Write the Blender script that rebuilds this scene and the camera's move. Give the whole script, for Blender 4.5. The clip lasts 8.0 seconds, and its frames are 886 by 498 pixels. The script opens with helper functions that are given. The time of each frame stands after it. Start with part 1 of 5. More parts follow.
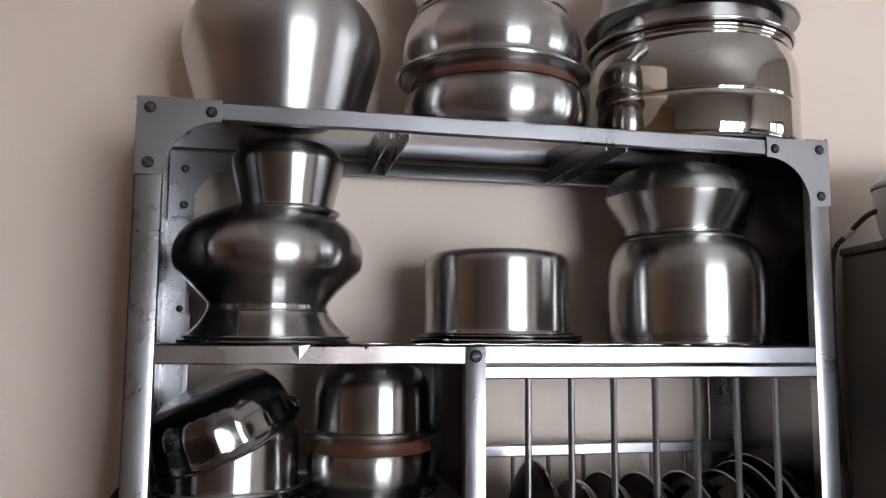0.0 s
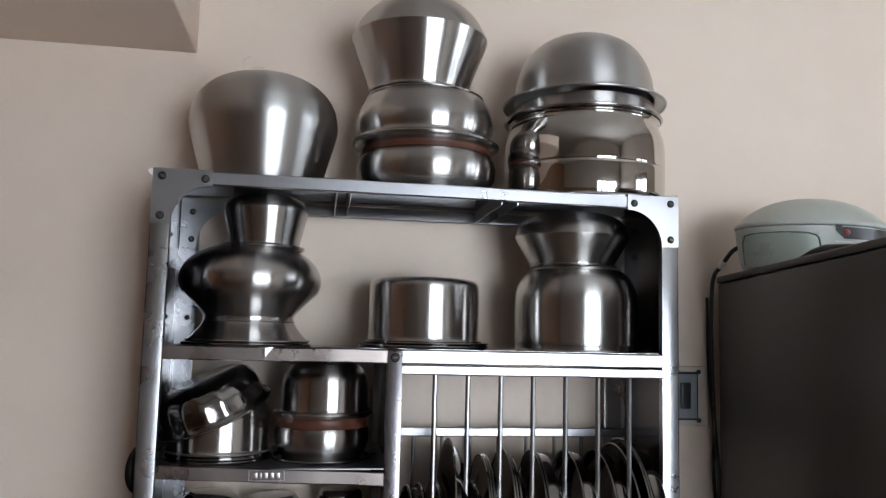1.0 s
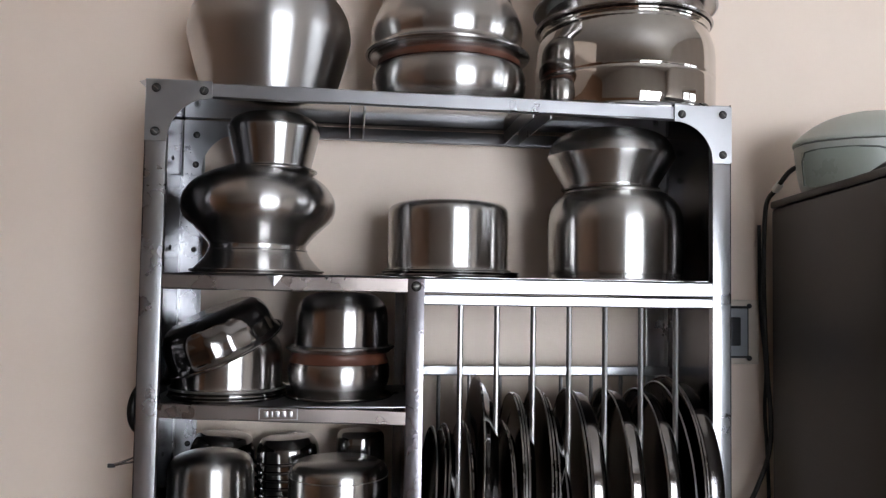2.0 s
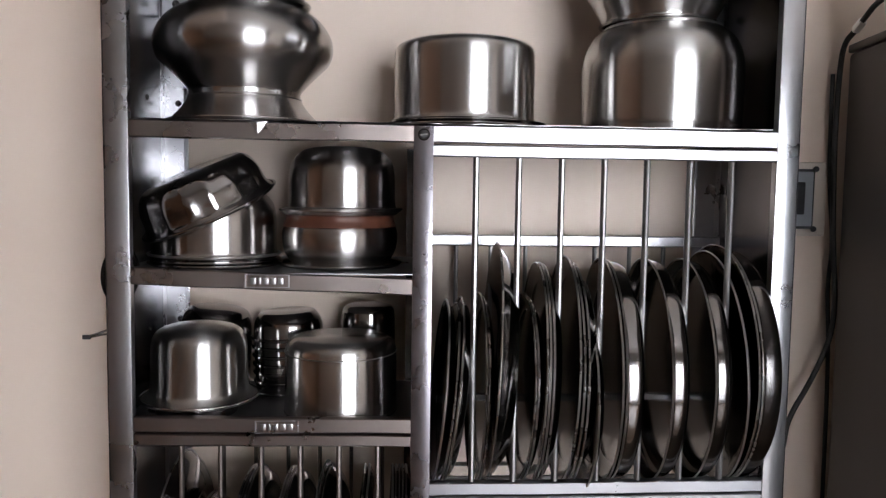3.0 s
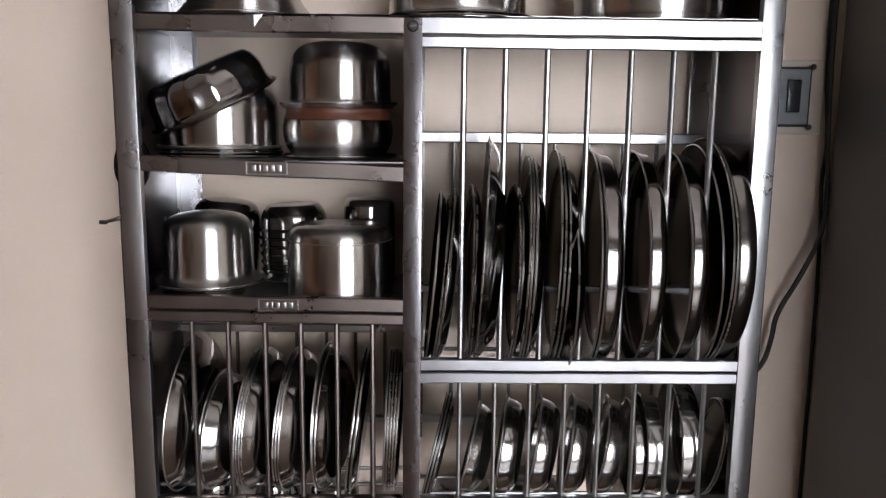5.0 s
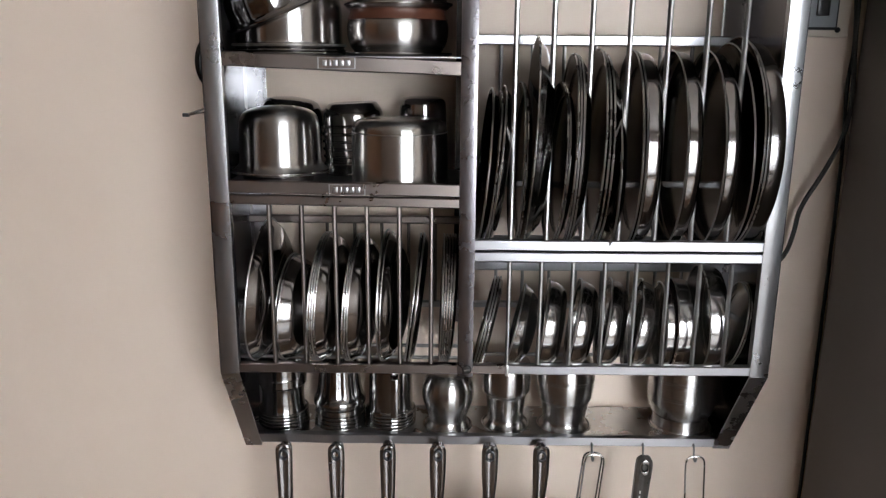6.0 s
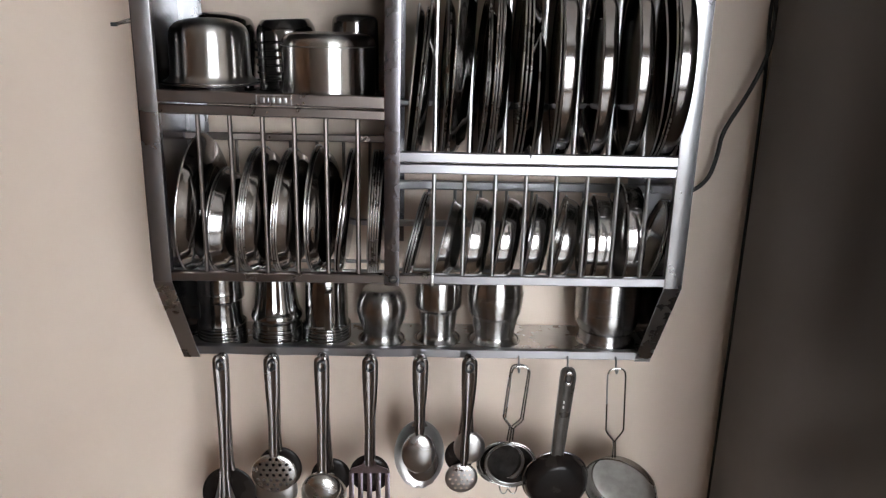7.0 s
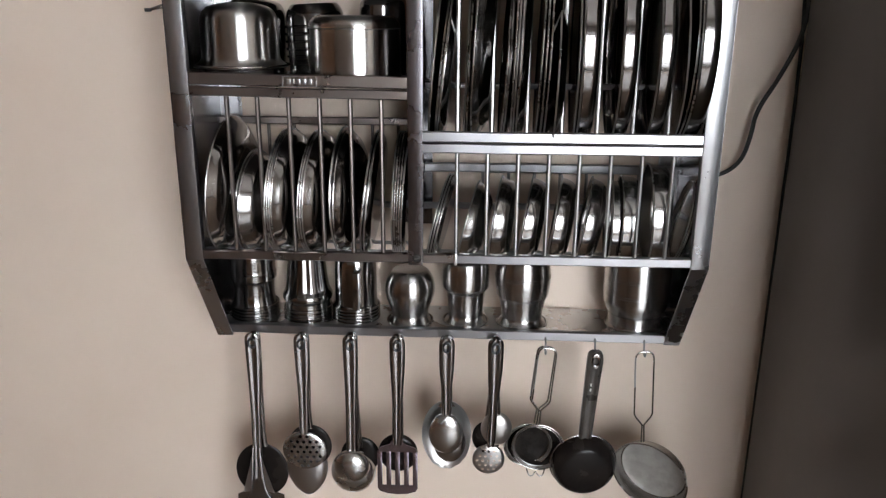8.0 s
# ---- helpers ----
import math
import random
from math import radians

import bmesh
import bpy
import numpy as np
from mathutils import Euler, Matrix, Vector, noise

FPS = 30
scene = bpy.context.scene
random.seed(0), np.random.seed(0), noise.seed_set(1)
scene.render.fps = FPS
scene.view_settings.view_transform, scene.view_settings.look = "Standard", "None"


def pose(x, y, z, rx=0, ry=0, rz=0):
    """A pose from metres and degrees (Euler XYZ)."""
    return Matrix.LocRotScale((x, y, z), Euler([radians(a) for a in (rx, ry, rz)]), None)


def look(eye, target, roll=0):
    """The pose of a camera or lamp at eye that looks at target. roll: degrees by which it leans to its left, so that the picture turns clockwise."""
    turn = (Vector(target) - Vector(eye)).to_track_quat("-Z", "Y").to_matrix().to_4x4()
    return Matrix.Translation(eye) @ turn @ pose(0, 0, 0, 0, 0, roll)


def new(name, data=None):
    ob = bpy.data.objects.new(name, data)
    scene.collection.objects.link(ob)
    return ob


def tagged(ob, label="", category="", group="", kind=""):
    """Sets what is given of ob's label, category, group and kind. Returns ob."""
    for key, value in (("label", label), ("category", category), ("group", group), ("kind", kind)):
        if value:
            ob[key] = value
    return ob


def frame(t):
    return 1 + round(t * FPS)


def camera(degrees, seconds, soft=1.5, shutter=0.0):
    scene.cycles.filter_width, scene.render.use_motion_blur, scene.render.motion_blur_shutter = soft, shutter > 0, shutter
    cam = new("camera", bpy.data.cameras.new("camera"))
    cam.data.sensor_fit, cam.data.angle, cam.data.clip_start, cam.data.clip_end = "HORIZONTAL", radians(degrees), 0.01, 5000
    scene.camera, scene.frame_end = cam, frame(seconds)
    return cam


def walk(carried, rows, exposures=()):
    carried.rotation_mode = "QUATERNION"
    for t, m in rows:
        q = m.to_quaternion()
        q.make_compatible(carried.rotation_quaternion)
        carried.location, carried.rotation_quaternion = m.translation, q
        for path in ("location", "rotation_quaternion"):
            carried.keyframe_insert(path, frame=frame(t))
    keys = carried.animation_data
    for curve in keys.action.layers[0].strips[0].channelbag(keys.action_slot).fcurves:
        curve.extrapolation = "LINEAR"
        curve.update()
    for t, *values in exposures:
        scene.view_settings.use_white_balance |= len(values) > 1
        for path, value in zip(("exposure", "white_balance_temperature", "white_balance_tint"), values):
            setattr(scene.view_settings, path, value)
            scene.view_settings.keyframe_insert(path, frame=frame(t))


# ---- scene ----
# camera and walk
cam = camera(59.1, 8.0, soft=1.3)
PATH = [
    (0, (0.143, -0.787, 1.576), (0.545, 1.168, 1.783), 0.4),
    (0.5, (0.226, -0.969, 1.585), (0.602, 0.989, 1.798), 1.2),
    (1, (0.232, -1.102, 1.587), (0.539, 0.867, 1.798), 1.4),
    (1.2, (0.227, -1.111, 1.589), (0.509, 0.862, 1.798), 1.2),
    (2.3, (0.265, -0.922, 1.524), (0.49, 1.065, 1.537), 0.8),
    (2.5, (0.269, -0.881, 1.51), (0.487, 1.106, 1.457), 0.5),
    (3, (0.304, -0.855, 1.491), (0.439, 1.135, 1.338), 0.8),
    (3.5, (0.318, -0.859, 1.477), (0.438, 1.128, 1.279), 0.8),
    (4, (0.331, -0.883, 1.458), (0.436, 1.098, 1.203), 0.8),
    (4.2, (0.334, -0.885, 1.457), (0.435, 1.096, 1.199), 0.8),
    (5.3, (0.363, -0.93, 1.43), (0.392, 1.034, 1.053), 0.6),
    (5.5, (0.364, -0.949, 1.42), (0.392, 1.008, 1.006), 0.8),
    (5.7, (0.337, -0.976, 1.414), (0.344, 0.98, 0.994), 0.9),
    (6, (0.305, -1.014, 1.399), (0.31, 0.927, 0.918), 0.5),
    (6.5, (0.321, -1.057, 1.366), (0.386, 0.866, 0.822), 0.8),
    (7, (0.378, -1.065, 1.345), (0.44, 0.848, 0.765), 1.4),
    (7.5, (0.387, -1.071, 1.326), (0.394, 0.843, 0.744), 1.0),
    (8, (0.423, -1.081, 1.324), (0.346, 0.829, 0.735), 0.4),
]
walk(cam, [(t, look(eye, target, roll)) for t, eye, target, roll in PATH],
     exposures=[(0, -0.02, 6350, 16), (0.5, -0.09, 6200, 12), (1, -0.15, 6200, 12), (2.5, 0.21, 6450, 17), (3.5, 0.3, 6550, 18), (5.5, 0.31, 6600, 16), (6, 0.28, 6600, 14), (6.5, 0.41, 6600, 14), (7, 0.33, 6600, 14), (8, 0.23, 6600, 14)])

# world: a dim sky outside; the room is lit through its two windows
SKY_GLOW = 20.5
SIDE_GLOW = 8.0
world = bpy.data.worlds.new("World")
scene.world = world
world.use_nodes = True
wn = world.node_tree.nodes
sky = wn.new("ShaderNodeTexSky")
sky.sky_type = "NISHITA"
sky.sun_disc = False
sky.sun_elevation = radians(38)
sky.sun_rotation = radians(200)
wn["Background"].inputs["Strength"].default_value = 0.1
world.node_tree.links.new(sky.outputs[0], wn["Background"].inputs["Color"])


# ---------------------------------------------------------------- materials
def mat_base(name):
    m = bpy.data.materials.new(name)
    m.use_nodes = True
    n = m.node_tree.nodes
    return m, n, m.node_tree.links, n["Principled BSDF"]


def coords(n, l, scale=(1, 1, 1)):
    tc, mp = n.new("ShaderNodeTexCoord"), n.new("ShaderNodeMapping")
    mp.inputs["Scale"].default_value = scale
    l.new(tc.outputs["Object"], mp.inputs["Vector"])
    return mp.outputs["Vector"]


def noise_tex(n, l, vec, scale, detail=4.0, rough=0.55):
    t = n.new("ShaderNodeTexNoise")
    t.inputs["Scale"].default_value = scale
    t.inputs["Detail"].default_value = detail
    t.inputs["Roughness"].default_value = rough
    l.new(vec, t.inputs["Vector"])
    return t.outputs["Fac"]


def ramp(n, l, fac, stops):
    r = n.new("ShaderNodeValToRGB")
    e = r.color_ramp.elements
    while len(e) < len(stops):
        e.new(0.5)
    for el, (p, c) in zip(e, stops):
        el.position, el.color = p, (*c, 1)
    l.new(fac, r.inputs["Fac"])
    return r.outputs["Color"]


def remap(n, l, fac, lo, hi):
    r = n.new("ShaderNodeMapRange")
    r.inputs["From Min"].default_value, r.inputs["From Max"].default_value = 0.3, 0.7
    r.inputs["To Min"].default_value, r.inputs["To Max"].default_value = lo, hi
    l.new(fac, r.inputs["Value"])
    return r.outputs["Result"]


def bump(n, l, b, height, strength, distance=0.001, under=None):
    k = n.new("ShaderNodeBump")
    k.inputs["Strength"].default_value, k.inputs["Distance"].default_value = strength, distance
    l.new(height, k.inputs["Height"])
    if under:
        l.new(under, k.inputs["Normal"])
    l.new(k.outputs["Normal"], b.inputs["Normal"])
    return k.outputs["Normal"]


def steel(name, tone, rough, brush, brush_strength=0.06, dent=0.1, spread=0.06, turned=0.0):
    """Stainless steel: brushed lines, slow dents, smears of grease."""
    m, n, l, b = mat_base(name)
    b.inputs["Metallic"].default_value = 1.0
    if turned:
        # polished on a lathe: fine lines round the axis draw the gleam out along it
        tg = n.new("ShaderNodeTangent")
        tg.direction_type, tg.axis = "RADIAL", "Z"
        l.new(tg.outputs[0], b.inputs["Tangent"])
        b.inputs["Anisotropic"].default_value = turned
        b.inputs["Anisotropic Rotation"].default_value = 0.25
    v = coords(n, l)
    smear = noise_tex(n, l, v, 14.0, 1.0 if turned else 5.0, 0.6)
    info = n.new("ShaderNodeObjectInfo")
    mul = n.new("ShaderNodeMath")
    mul.operation = "MULTIPLY_ADD"
    l.new(info.outputs["Random"], mul.inputs[0])
    mul.inputs[1].default_value = spread
    if turned:
        mul.inputs[2].default_value = rough
    else:
        l.new(remap(n, l, smear, rough - 0.025, rough + 0.04), mul.inputs[2])
    l.new(mul.outputs[0], b.inputs["Roughness"])
    l.new(ramp(n, l, noise_tex(n, l, v, 5.0, 2.0 if turned else 6.0), [(0.0 if turned else 0.3, [c * (0.86 if turned else 0.78) for c in tone]), (1.0 if turned else 0.7, tone)]), b.inputs["Base Color"])
    if turned:
        rings = noise_tex(n, l, coords(n, l, (3, 3, brush[2])), 1.0, 3.0, 0.6)
        bump(n, l, b, rings, brush_strength, 0.0002)
    else:
        first = bump(n, l, b, noise_tex(n, l, v, 16.0, 2.0), dent, 0.002)
        bump(n, l, b, noise_tex(n, l, coords(n, l, brush), 1.0, 3.0, 0.7), brush_strength, 0.0004, first)
    return m


def plain(name, lo, hi, rough, scale=8.0, relief=0.1, metallic=0.0, fine=90.0, gloss=0.5):
    m, n, l, b = mat_base(name)
    b.inputs["Specular IOR Level"].default_value = gloss
    b.inputs["Metallic"].default_value = metallic
    v = coords(n, l)
    f = noise_tex(n, l, v, scale, 6.0)
    l.new(ramp(n, l, f, [(0.3, lo), (0.7, hi)]), b.inputs["Base Color"])
    l.new(remap(n, l, f, rough - 0.05, rough + 0.08), b.inputs["Roughness"])
    bump(n, l, b, noise_tex(n, l, v, fine, 3.0), relief, 0.001)
    return m


def wall_paint(name, lo, hi):
    m, n, l, b = mat_base(name)
    v = coords(n, l)
    l.new(ramp(n, l, noise_tex(n, l, v, 2.2, 7.0, 0.6), [(0.25, lo), (0.75, hi)]), b.inputs["Base Color"])
    b.inputs["Roughness"].default_value = 0.55
    first = bump(n, l, b, noise_tex(n, l, v, 6.0, 3.0), 0.25, 0.004)
    bump(n, l, b, noise_tex(n, l, v, 160.0, 3.0), 0.10, 0.001, first)
    return m


def glow(name, colour, strength, low, z0, z1):
    """Daylight outside: sky above, dimmer ground below."""
    m, n, l, b = mat_base(name)
    n.remove(b)
    e = n.new("ShaderNodeEmission")
    e.inputs["Color"].default_value = (*colour, 1)
    sep, r = n.new("ShaderNodeSeparateXYZ"), n.new("ShaderNodeMapRange")
    tc = n.new("ShaderNodeTexCoord")
    l.new(tc.outputs["Object"], sep.inputs[0])
    r.interpolation_type = "SMOOTHSTEP"
    for key, value in (("From Min", z0), ("From Max", z1), ("To Min", low), ("To Max", strength)):
        r.inputs[key].default_value = value
    l.new(sep.outputs["Z"], r.inputs["Value"])
    l.new(r.outputs["Result"], e.inputs["Strength"])
    l.new(e.outputs[0], n["Material Output"].inputs["Surface"])
    return m


STEEL = steel("vessel_steel", (0.51, 0.495, 0.485), 0.235, (6, 6, 420), 0.08, 0.012, 0.04, 0.9)
SATIN = steel("satin_steel", (0.55, 0.54, 0.525), 0.25, (5, 5, 520), 0.08, 0.012, 0.04, 0.9)
ALU = steel("satin_aluminium", (0.53, 0.52, 0.51), 0.32, (5, 5, 520), 0.10, 0.02, 0.03, 0.86)
MIRROR = steel("polished_steel", (0.64, 0.615, 0.585), 0.05, (4, 4, 60), 0.02, 0.08, 0.01)
PLATE = steel("plate_steel", (0.33, 0.32, 0.315), 0.10, (40, 40, 200), 0.04, 0.06, 0.05, 0.35)
EMBOSSED = steel("embossed_plate_steel", (0.38, 0.37, 0.365), 0.12, (90, 90, 90), 0.9, 0.9, 0.02)
PLATE_RIM = steel("plate_rim_steel", (0.56, 0.55, 0.54), 0.26, (40, 40, 40), 0.03, 0.03, 0.04)
BOWL = steel("bowl_steel", (0.48, 0.47, 0.46), 0.15, (40, 40, 200), 0.04, 0.06, 0.05, 0.3)
SPOON = steel("spoon_steel", (0.56, 0.545, 0.535), 0.26, (60, 60, 60), 0.03, 0.05, 0.04)
WIRE = steel("wire_steel", (0.40, 0.385, 0.37), 0.24, (60, 60, 60), 0.03, 0.03, 0.03)
RIM = steel("bright_rim_steel", (0.74, 0.73, 0.72), 0.34, (40, 40, 40), 0.03, 0.03, 0.04)
PANEL = steel("rack_panel_steel", (0.42, 0.415, 0.415), 0.12, (3, 60, 60), 0.04, 0.2, 0.0)
RACK = steel("rack_sheet_steel", (0.42, 0.42, 0.435), 0.29, (3, 90, 90), 0.02, 0.02, 0.0)
RACK_UP = steel("rack_upright_steel", (0.51, 0.51, 0.525), 0.28, (90, 90, 3), 0.012, 0.012, 0.0)
# darker, faintly lilac upright steel for the middle upright
RACK_MID = steel("lilac_upright_steel", (0.33, 0.312, 0.335), 0.27, (90, 90, 3), 0.012, 0.012, 0.0)
# shade on the left rails is put into this darker, browner copy
RACK_SHADED = steel("shaded_rail_steel", (0.28, 0.240, 0.222), 0.28, (3, 90, 90), 0.015, 0.015, 0.0)
# tone lowered below the rack steel: dark reflections put into the colour
RACK_DARK = steel("side_sheet_steel", (0.23, 0.225, 0.235), 0.20, (60, 60, 3), 0.03, 0.04, 0.0)
RACK_GRAIN = steel("grained_shelf_steel", (0.60, 0.59, 0.58), 0.27, (130, 130, 90), 2.2, 0.25, 0.0)
ROD = steel("rod_steel", (0.36, 0.355, 0.35), 0.29, (200, 200, 4), 0.05, 0.03, 0.04)
# left rods get a darker copy of ROD with their shade in it
ROD_SHADED = steel("shaded_rod_steel", (0.20, 0.175, 0.162), 0.33, (200, 200, 4), 0.05, 0.03, 0.03)
TOOL = steel("utensil_steel", (0.42, 0.40, 0.395), 0.19, (300, 300, 8), 0.06, 0.05, 0.06)
TUMBLER = steel("tumbler_steel", (0.48, 0.47, 0.46), 0.22, (10, 10, 500), 0.05, 0.02, 0.05, 0.88)
DARK_TUMBLER = steel("shiny_tumbler_steel", (0.34, 0.335, 0.33), 0.14, (10, 10, 500), 0.03, 0.02, 0.03, 0.8)
# lilac-tinted steel for the slotted turner's blade
LILAC = steel("lilac_blade_steel", (0.42, 0.355, 0.415), 0.24, (60, 60, 60), 0.03, 0.03, 0.02)
BROWN = plain("brown_band", (0.06, 0.018, 0.010), (0.10, 0.034, 0.018), 0.4, 14)
RIVET = plain("rivet_head", (0.010, 0.009, 0.009), (0.03, 0.027, 0.025), 0.5, 200, 0.1, 0.0)
SCREW_SLOT = plain("screw_slot_metal", (0.10, 0.095, 0.085), (0.16, 0.15, 0.135), 0.4, 200, 0.1, 0.6)
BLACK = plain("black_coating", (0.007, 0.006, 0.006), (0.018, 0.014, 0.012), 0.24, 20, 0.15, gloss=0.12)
MESH_GREY = plain("strainer_mesh", (0.27, 0.255, 0.235), (0.37, 0.355, 0.33), 0.5, 60, 0.5, 0.2, 900)
MESH_DARK = plain("dark_strainer_mesh", (0.008, 0.007, 0.006), (0.026, 0.022, 0.020), 0.6, 60, 0.5, 0.0, 900, gloss=0.08)
PAN_HANDLE = plain("worn_grey_handle", (0.055, 0.048, 0.043), (0.105, 0.094, 0.086), 0.30, 30, 0.1, 0.35)
CABLE = plain("cable_rubber", (0.006, 0.0055, 0.0055), (0.014, 0.013, 0.012), 0.6, 30)
WALL = wall_paint("peach_wall_paint", (0.69, 0.565, 0.470), (0.77, 0.645, 0.548))
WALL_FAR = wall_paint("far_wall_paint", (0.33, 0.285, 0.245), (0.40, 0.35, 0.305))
# brown chosen for unseen surfaces, to warm bounced light and darken reflections
WALL_WARM = wall_paint("brown_bounce_paint", (0.30, 0.165, 0.095), (0.37, 0.21, 0.125))
WALL_REAR = wall_paint("rear_wall_paint", (0.49, 0.465, 0.44), (0.56, 0.535, 0.505))
CEIL = wall_paint("ceiling_paint", (0.50, 0.47, 0.44), (0.58, 0.55, 0.515))
FLOOR = plain("floor_tile", (0.115, 0.082, 0.06), (0.16, 0.115, 0.085), 0.16, 3)
FRIDGE = plain("fridge_grey_paint", (0.055, 0.047, 0.040), (0.075, 0.065, 0.055), 0.36, 2.5, 0.02, 0.1, 300)
GREEN = plain("pale_green_plastic", (0.43, 0.455, 0.41), (0.49, 0.515, 0.47), 0.35, 6)
# darker copy of the shell green; it stands in for the panel's edge shading
GREEN_SHADED = plain("shaded_panel_green", (0.34, 0.38, 0.33), (0.39, 0.43, 0.375), 0.3, 6)
GROOVE_SHADE = plain("groove_shade_green", (0.12, 0.14, 0.12), (0.16, 0.18, 0.155), 0.4, 6)
WHITE = plain("white_plastic", (0.62, 0.60, 0.56), (0.70, 0.68, 0.64), 0.35, 6)
CREAM = plain("cream_plastic", (0.56, 0.49, 0.42), (0.62, 0.55, 0.48), 0.4, 6)
GREY = plain("grey_plastic", (0.22, 0.24, 0.26), (0.28, 0.30, 0.32), 0.35, 6)
DARK = plain("dark_plastic", (0.015, 0.016, 0.018), (0.03, 0.03, 0.034), 0.3, 12)
WOOD = plain("window_wood", (0.12, 0.07, 0.04), (0.2, 0.12, 0.07), 0.5, 12)
IRON = plain("grille_iron", (0.03, 0.03, 0.03), (0.06, 0.055, 0.05), 0.5, 40)
SKY = glow("sky_glow", (0.88, 0.955, 1.0), SKY_GLOW, 4.5, 0.2, 1.4)
SKY_SIDE = glow("side_sky_glow", (0.88, 0.955, 1.0), SIDE_GLOW, SIDE_GLOW * 0.6, 0.8, 1.6)


# ---------------------------------------------------------------- mesh tools
def finish(name, bm, material, smooth=True, angle=35):
    bmesh.ops.recalc_face_normals(bm, faces=bm.faces)
    me = bpy.data.meshes.new(name)
    bm.to_mesh(me)
    bm.free()
    me.materials.append(material)
    if smooth:
        me.polygons.foreach_set("use_smooth", [True] * len(me.polygons))
        me.set_sharp_from_angle(angle=radians(angle))
    return me


def part(name, bm, material, parent, label="", local=False, smooth=True, angle=35):
    """One mesh under a thing; bm is in world metres unless local."""
    me = finish(name, bm, material, smooth, angle)
    if not local:
        off = parent.location.copy()
        if parent.parent:
            off = off + parent.parent.location
        me.transform(Matrix.Translation(-off))
    ob = new(name, me)
    ob.parent = parent
    if label:
        tagged(ob, label)
    return ob


def thing(name, at, label, category, group="", kind=""):
    ob = new(name)
    ob.location = at
    ob.empty_display_size = 0.02
    return tagged(ob, label, category, group, kind)


def solid(name, bm, material, label, category, group="", kind="", m=None, **kw):
    ob = new(name, finish(name, bm, material, **kw))
    if m is not None:
        ob.matrix_world = m
    return tagged(ob, label, category, group, kind)


def box(bm, x0, x1, y0, y1, z0, z1, bevel=0.0):
    r = bmesh.ops.create_cube(bm, size=1, matrix=Matrix.Translation(((x0 + x1) / 2, (y0 + y1) / 2, (z0 + z1) / 2)) @ Matrix.Diagonal((x1 - x0, y1 - y0, z1 - z0, 1)))
    if bevel:
        edges = {e for v in r["verts"] for e in v.link_edges}
        bmesh.ops.bevel(bm, geom=list(edges), offset=bevel, segments=2, affect="EDGES", profile=0.5)
    return bm


def a_box(*a, **k):
    return box(bmesh.new(), *a, **k)


def soften(points, times=2):
    """Round a polyline's corners; a point given twice in a row stays sharp."""
    chunks, run = [], [points[0]]
    for p in points[1:]:
        if p == run[-1]:
            chunks.append(run)
            run = [p]
        else:
            run.append(p)
    chunks.append(run)
    out = []
    for run in chunks:
        for _ in range(times):
            if len(run) < 3:
                break
            nxt = [run[0]]
            for i in range(len(run) - 1):
                p, q = run[i], run[i + 1]
                if i > 0:
                    nxt.append(tuple(u * 0.75 + w * 0.25 for u, w in zip(p, q)))
                if i < len(run) - 2:
                    nxt.append(tuple(u * 0.25 + w * 0.75 for u, w in zip(p, q)))
            run = nxt + [run[-1]]
        out += run if not out else run[1:]
    return out


def lathe(profile, thick=0.0012, seg=56, rounds=2, wobble=None, closed=False):
    """Turn a profile (radius, height), from the open rim to the axis, into a shell with an inner wall."""
    pr = soften([tuple(p) for p in profile], rounds) if rounds else list(profile)
    pts = list(pr)
    if not closed:
        inner = []
        for i, (r, z) in enumerate(pr):
            a, b = pr[max(i - 1, 0)], pr[min(i + 1, len(pr) - 1)]
            dr, dz = b[0] - a[0], b[1] - a[1]
            d = math.hypot(dr, dz) or 1
            inner.append((max(r - thick * abs(dz) / d, 0.0) if r > 1e-5 else 0.0, z - thick * (-dr) / d))
        pts = inner[::-1] + pr
    bm = bmesh.new()
    rings = []
    for r, z in pts:
        if r < 1e-5:
            rings.append([bm.verts.new((0, 0, z))])
        else:
            ring = []
            for k in range(seg):
                a = 2 * math.pi * k / seg
                rr = r * (wobble(a, z) if wobble else 1)
                ring.append(bm.verts.new((rr * math.cos(a), rr * math.sin(a), z)))
            rings.append(ring)
    for p, q in zip(rings, rings[1:]):
        for k in range(seg):
            n1 = (k + 1) % seg
            if len(p) == 1 and len(q) == 1:
                continue
            if len(p) == 1:
                bm.faces.new((p[0], q[k], q[n1]))
            elif len(q) == 1:
                bm.faces.new((p[k], p[n1], q[0]))
            else:
                bm.faces.new((p[k], p[n1], q[n1], q[k]))
    return bm


def ring_bead(R, z, r=0.0016, seg=56, flat=1.0):
    bm = bmesh.new()
    rows = []
    for k in range(seg):
        a = 2 * math.pi * k / seg
        rows.append([bm.verts.new(((R + r * math.cos(b)) * math.cos(a), (R + r * math.cos(b)) * math.sin(a), z + flat * r * math.sin(b))) for b in [2 * math.pi * j / 8 for j in range(8)]])
    for k in range(seg):
        p, q = rows[k], rows[(k + 1) % seg]
        for j in range(8):
            bm.faces.new((p[j], q[j], q[(j + 1) % 8], p[(j + 1) % 8]))
    return bm


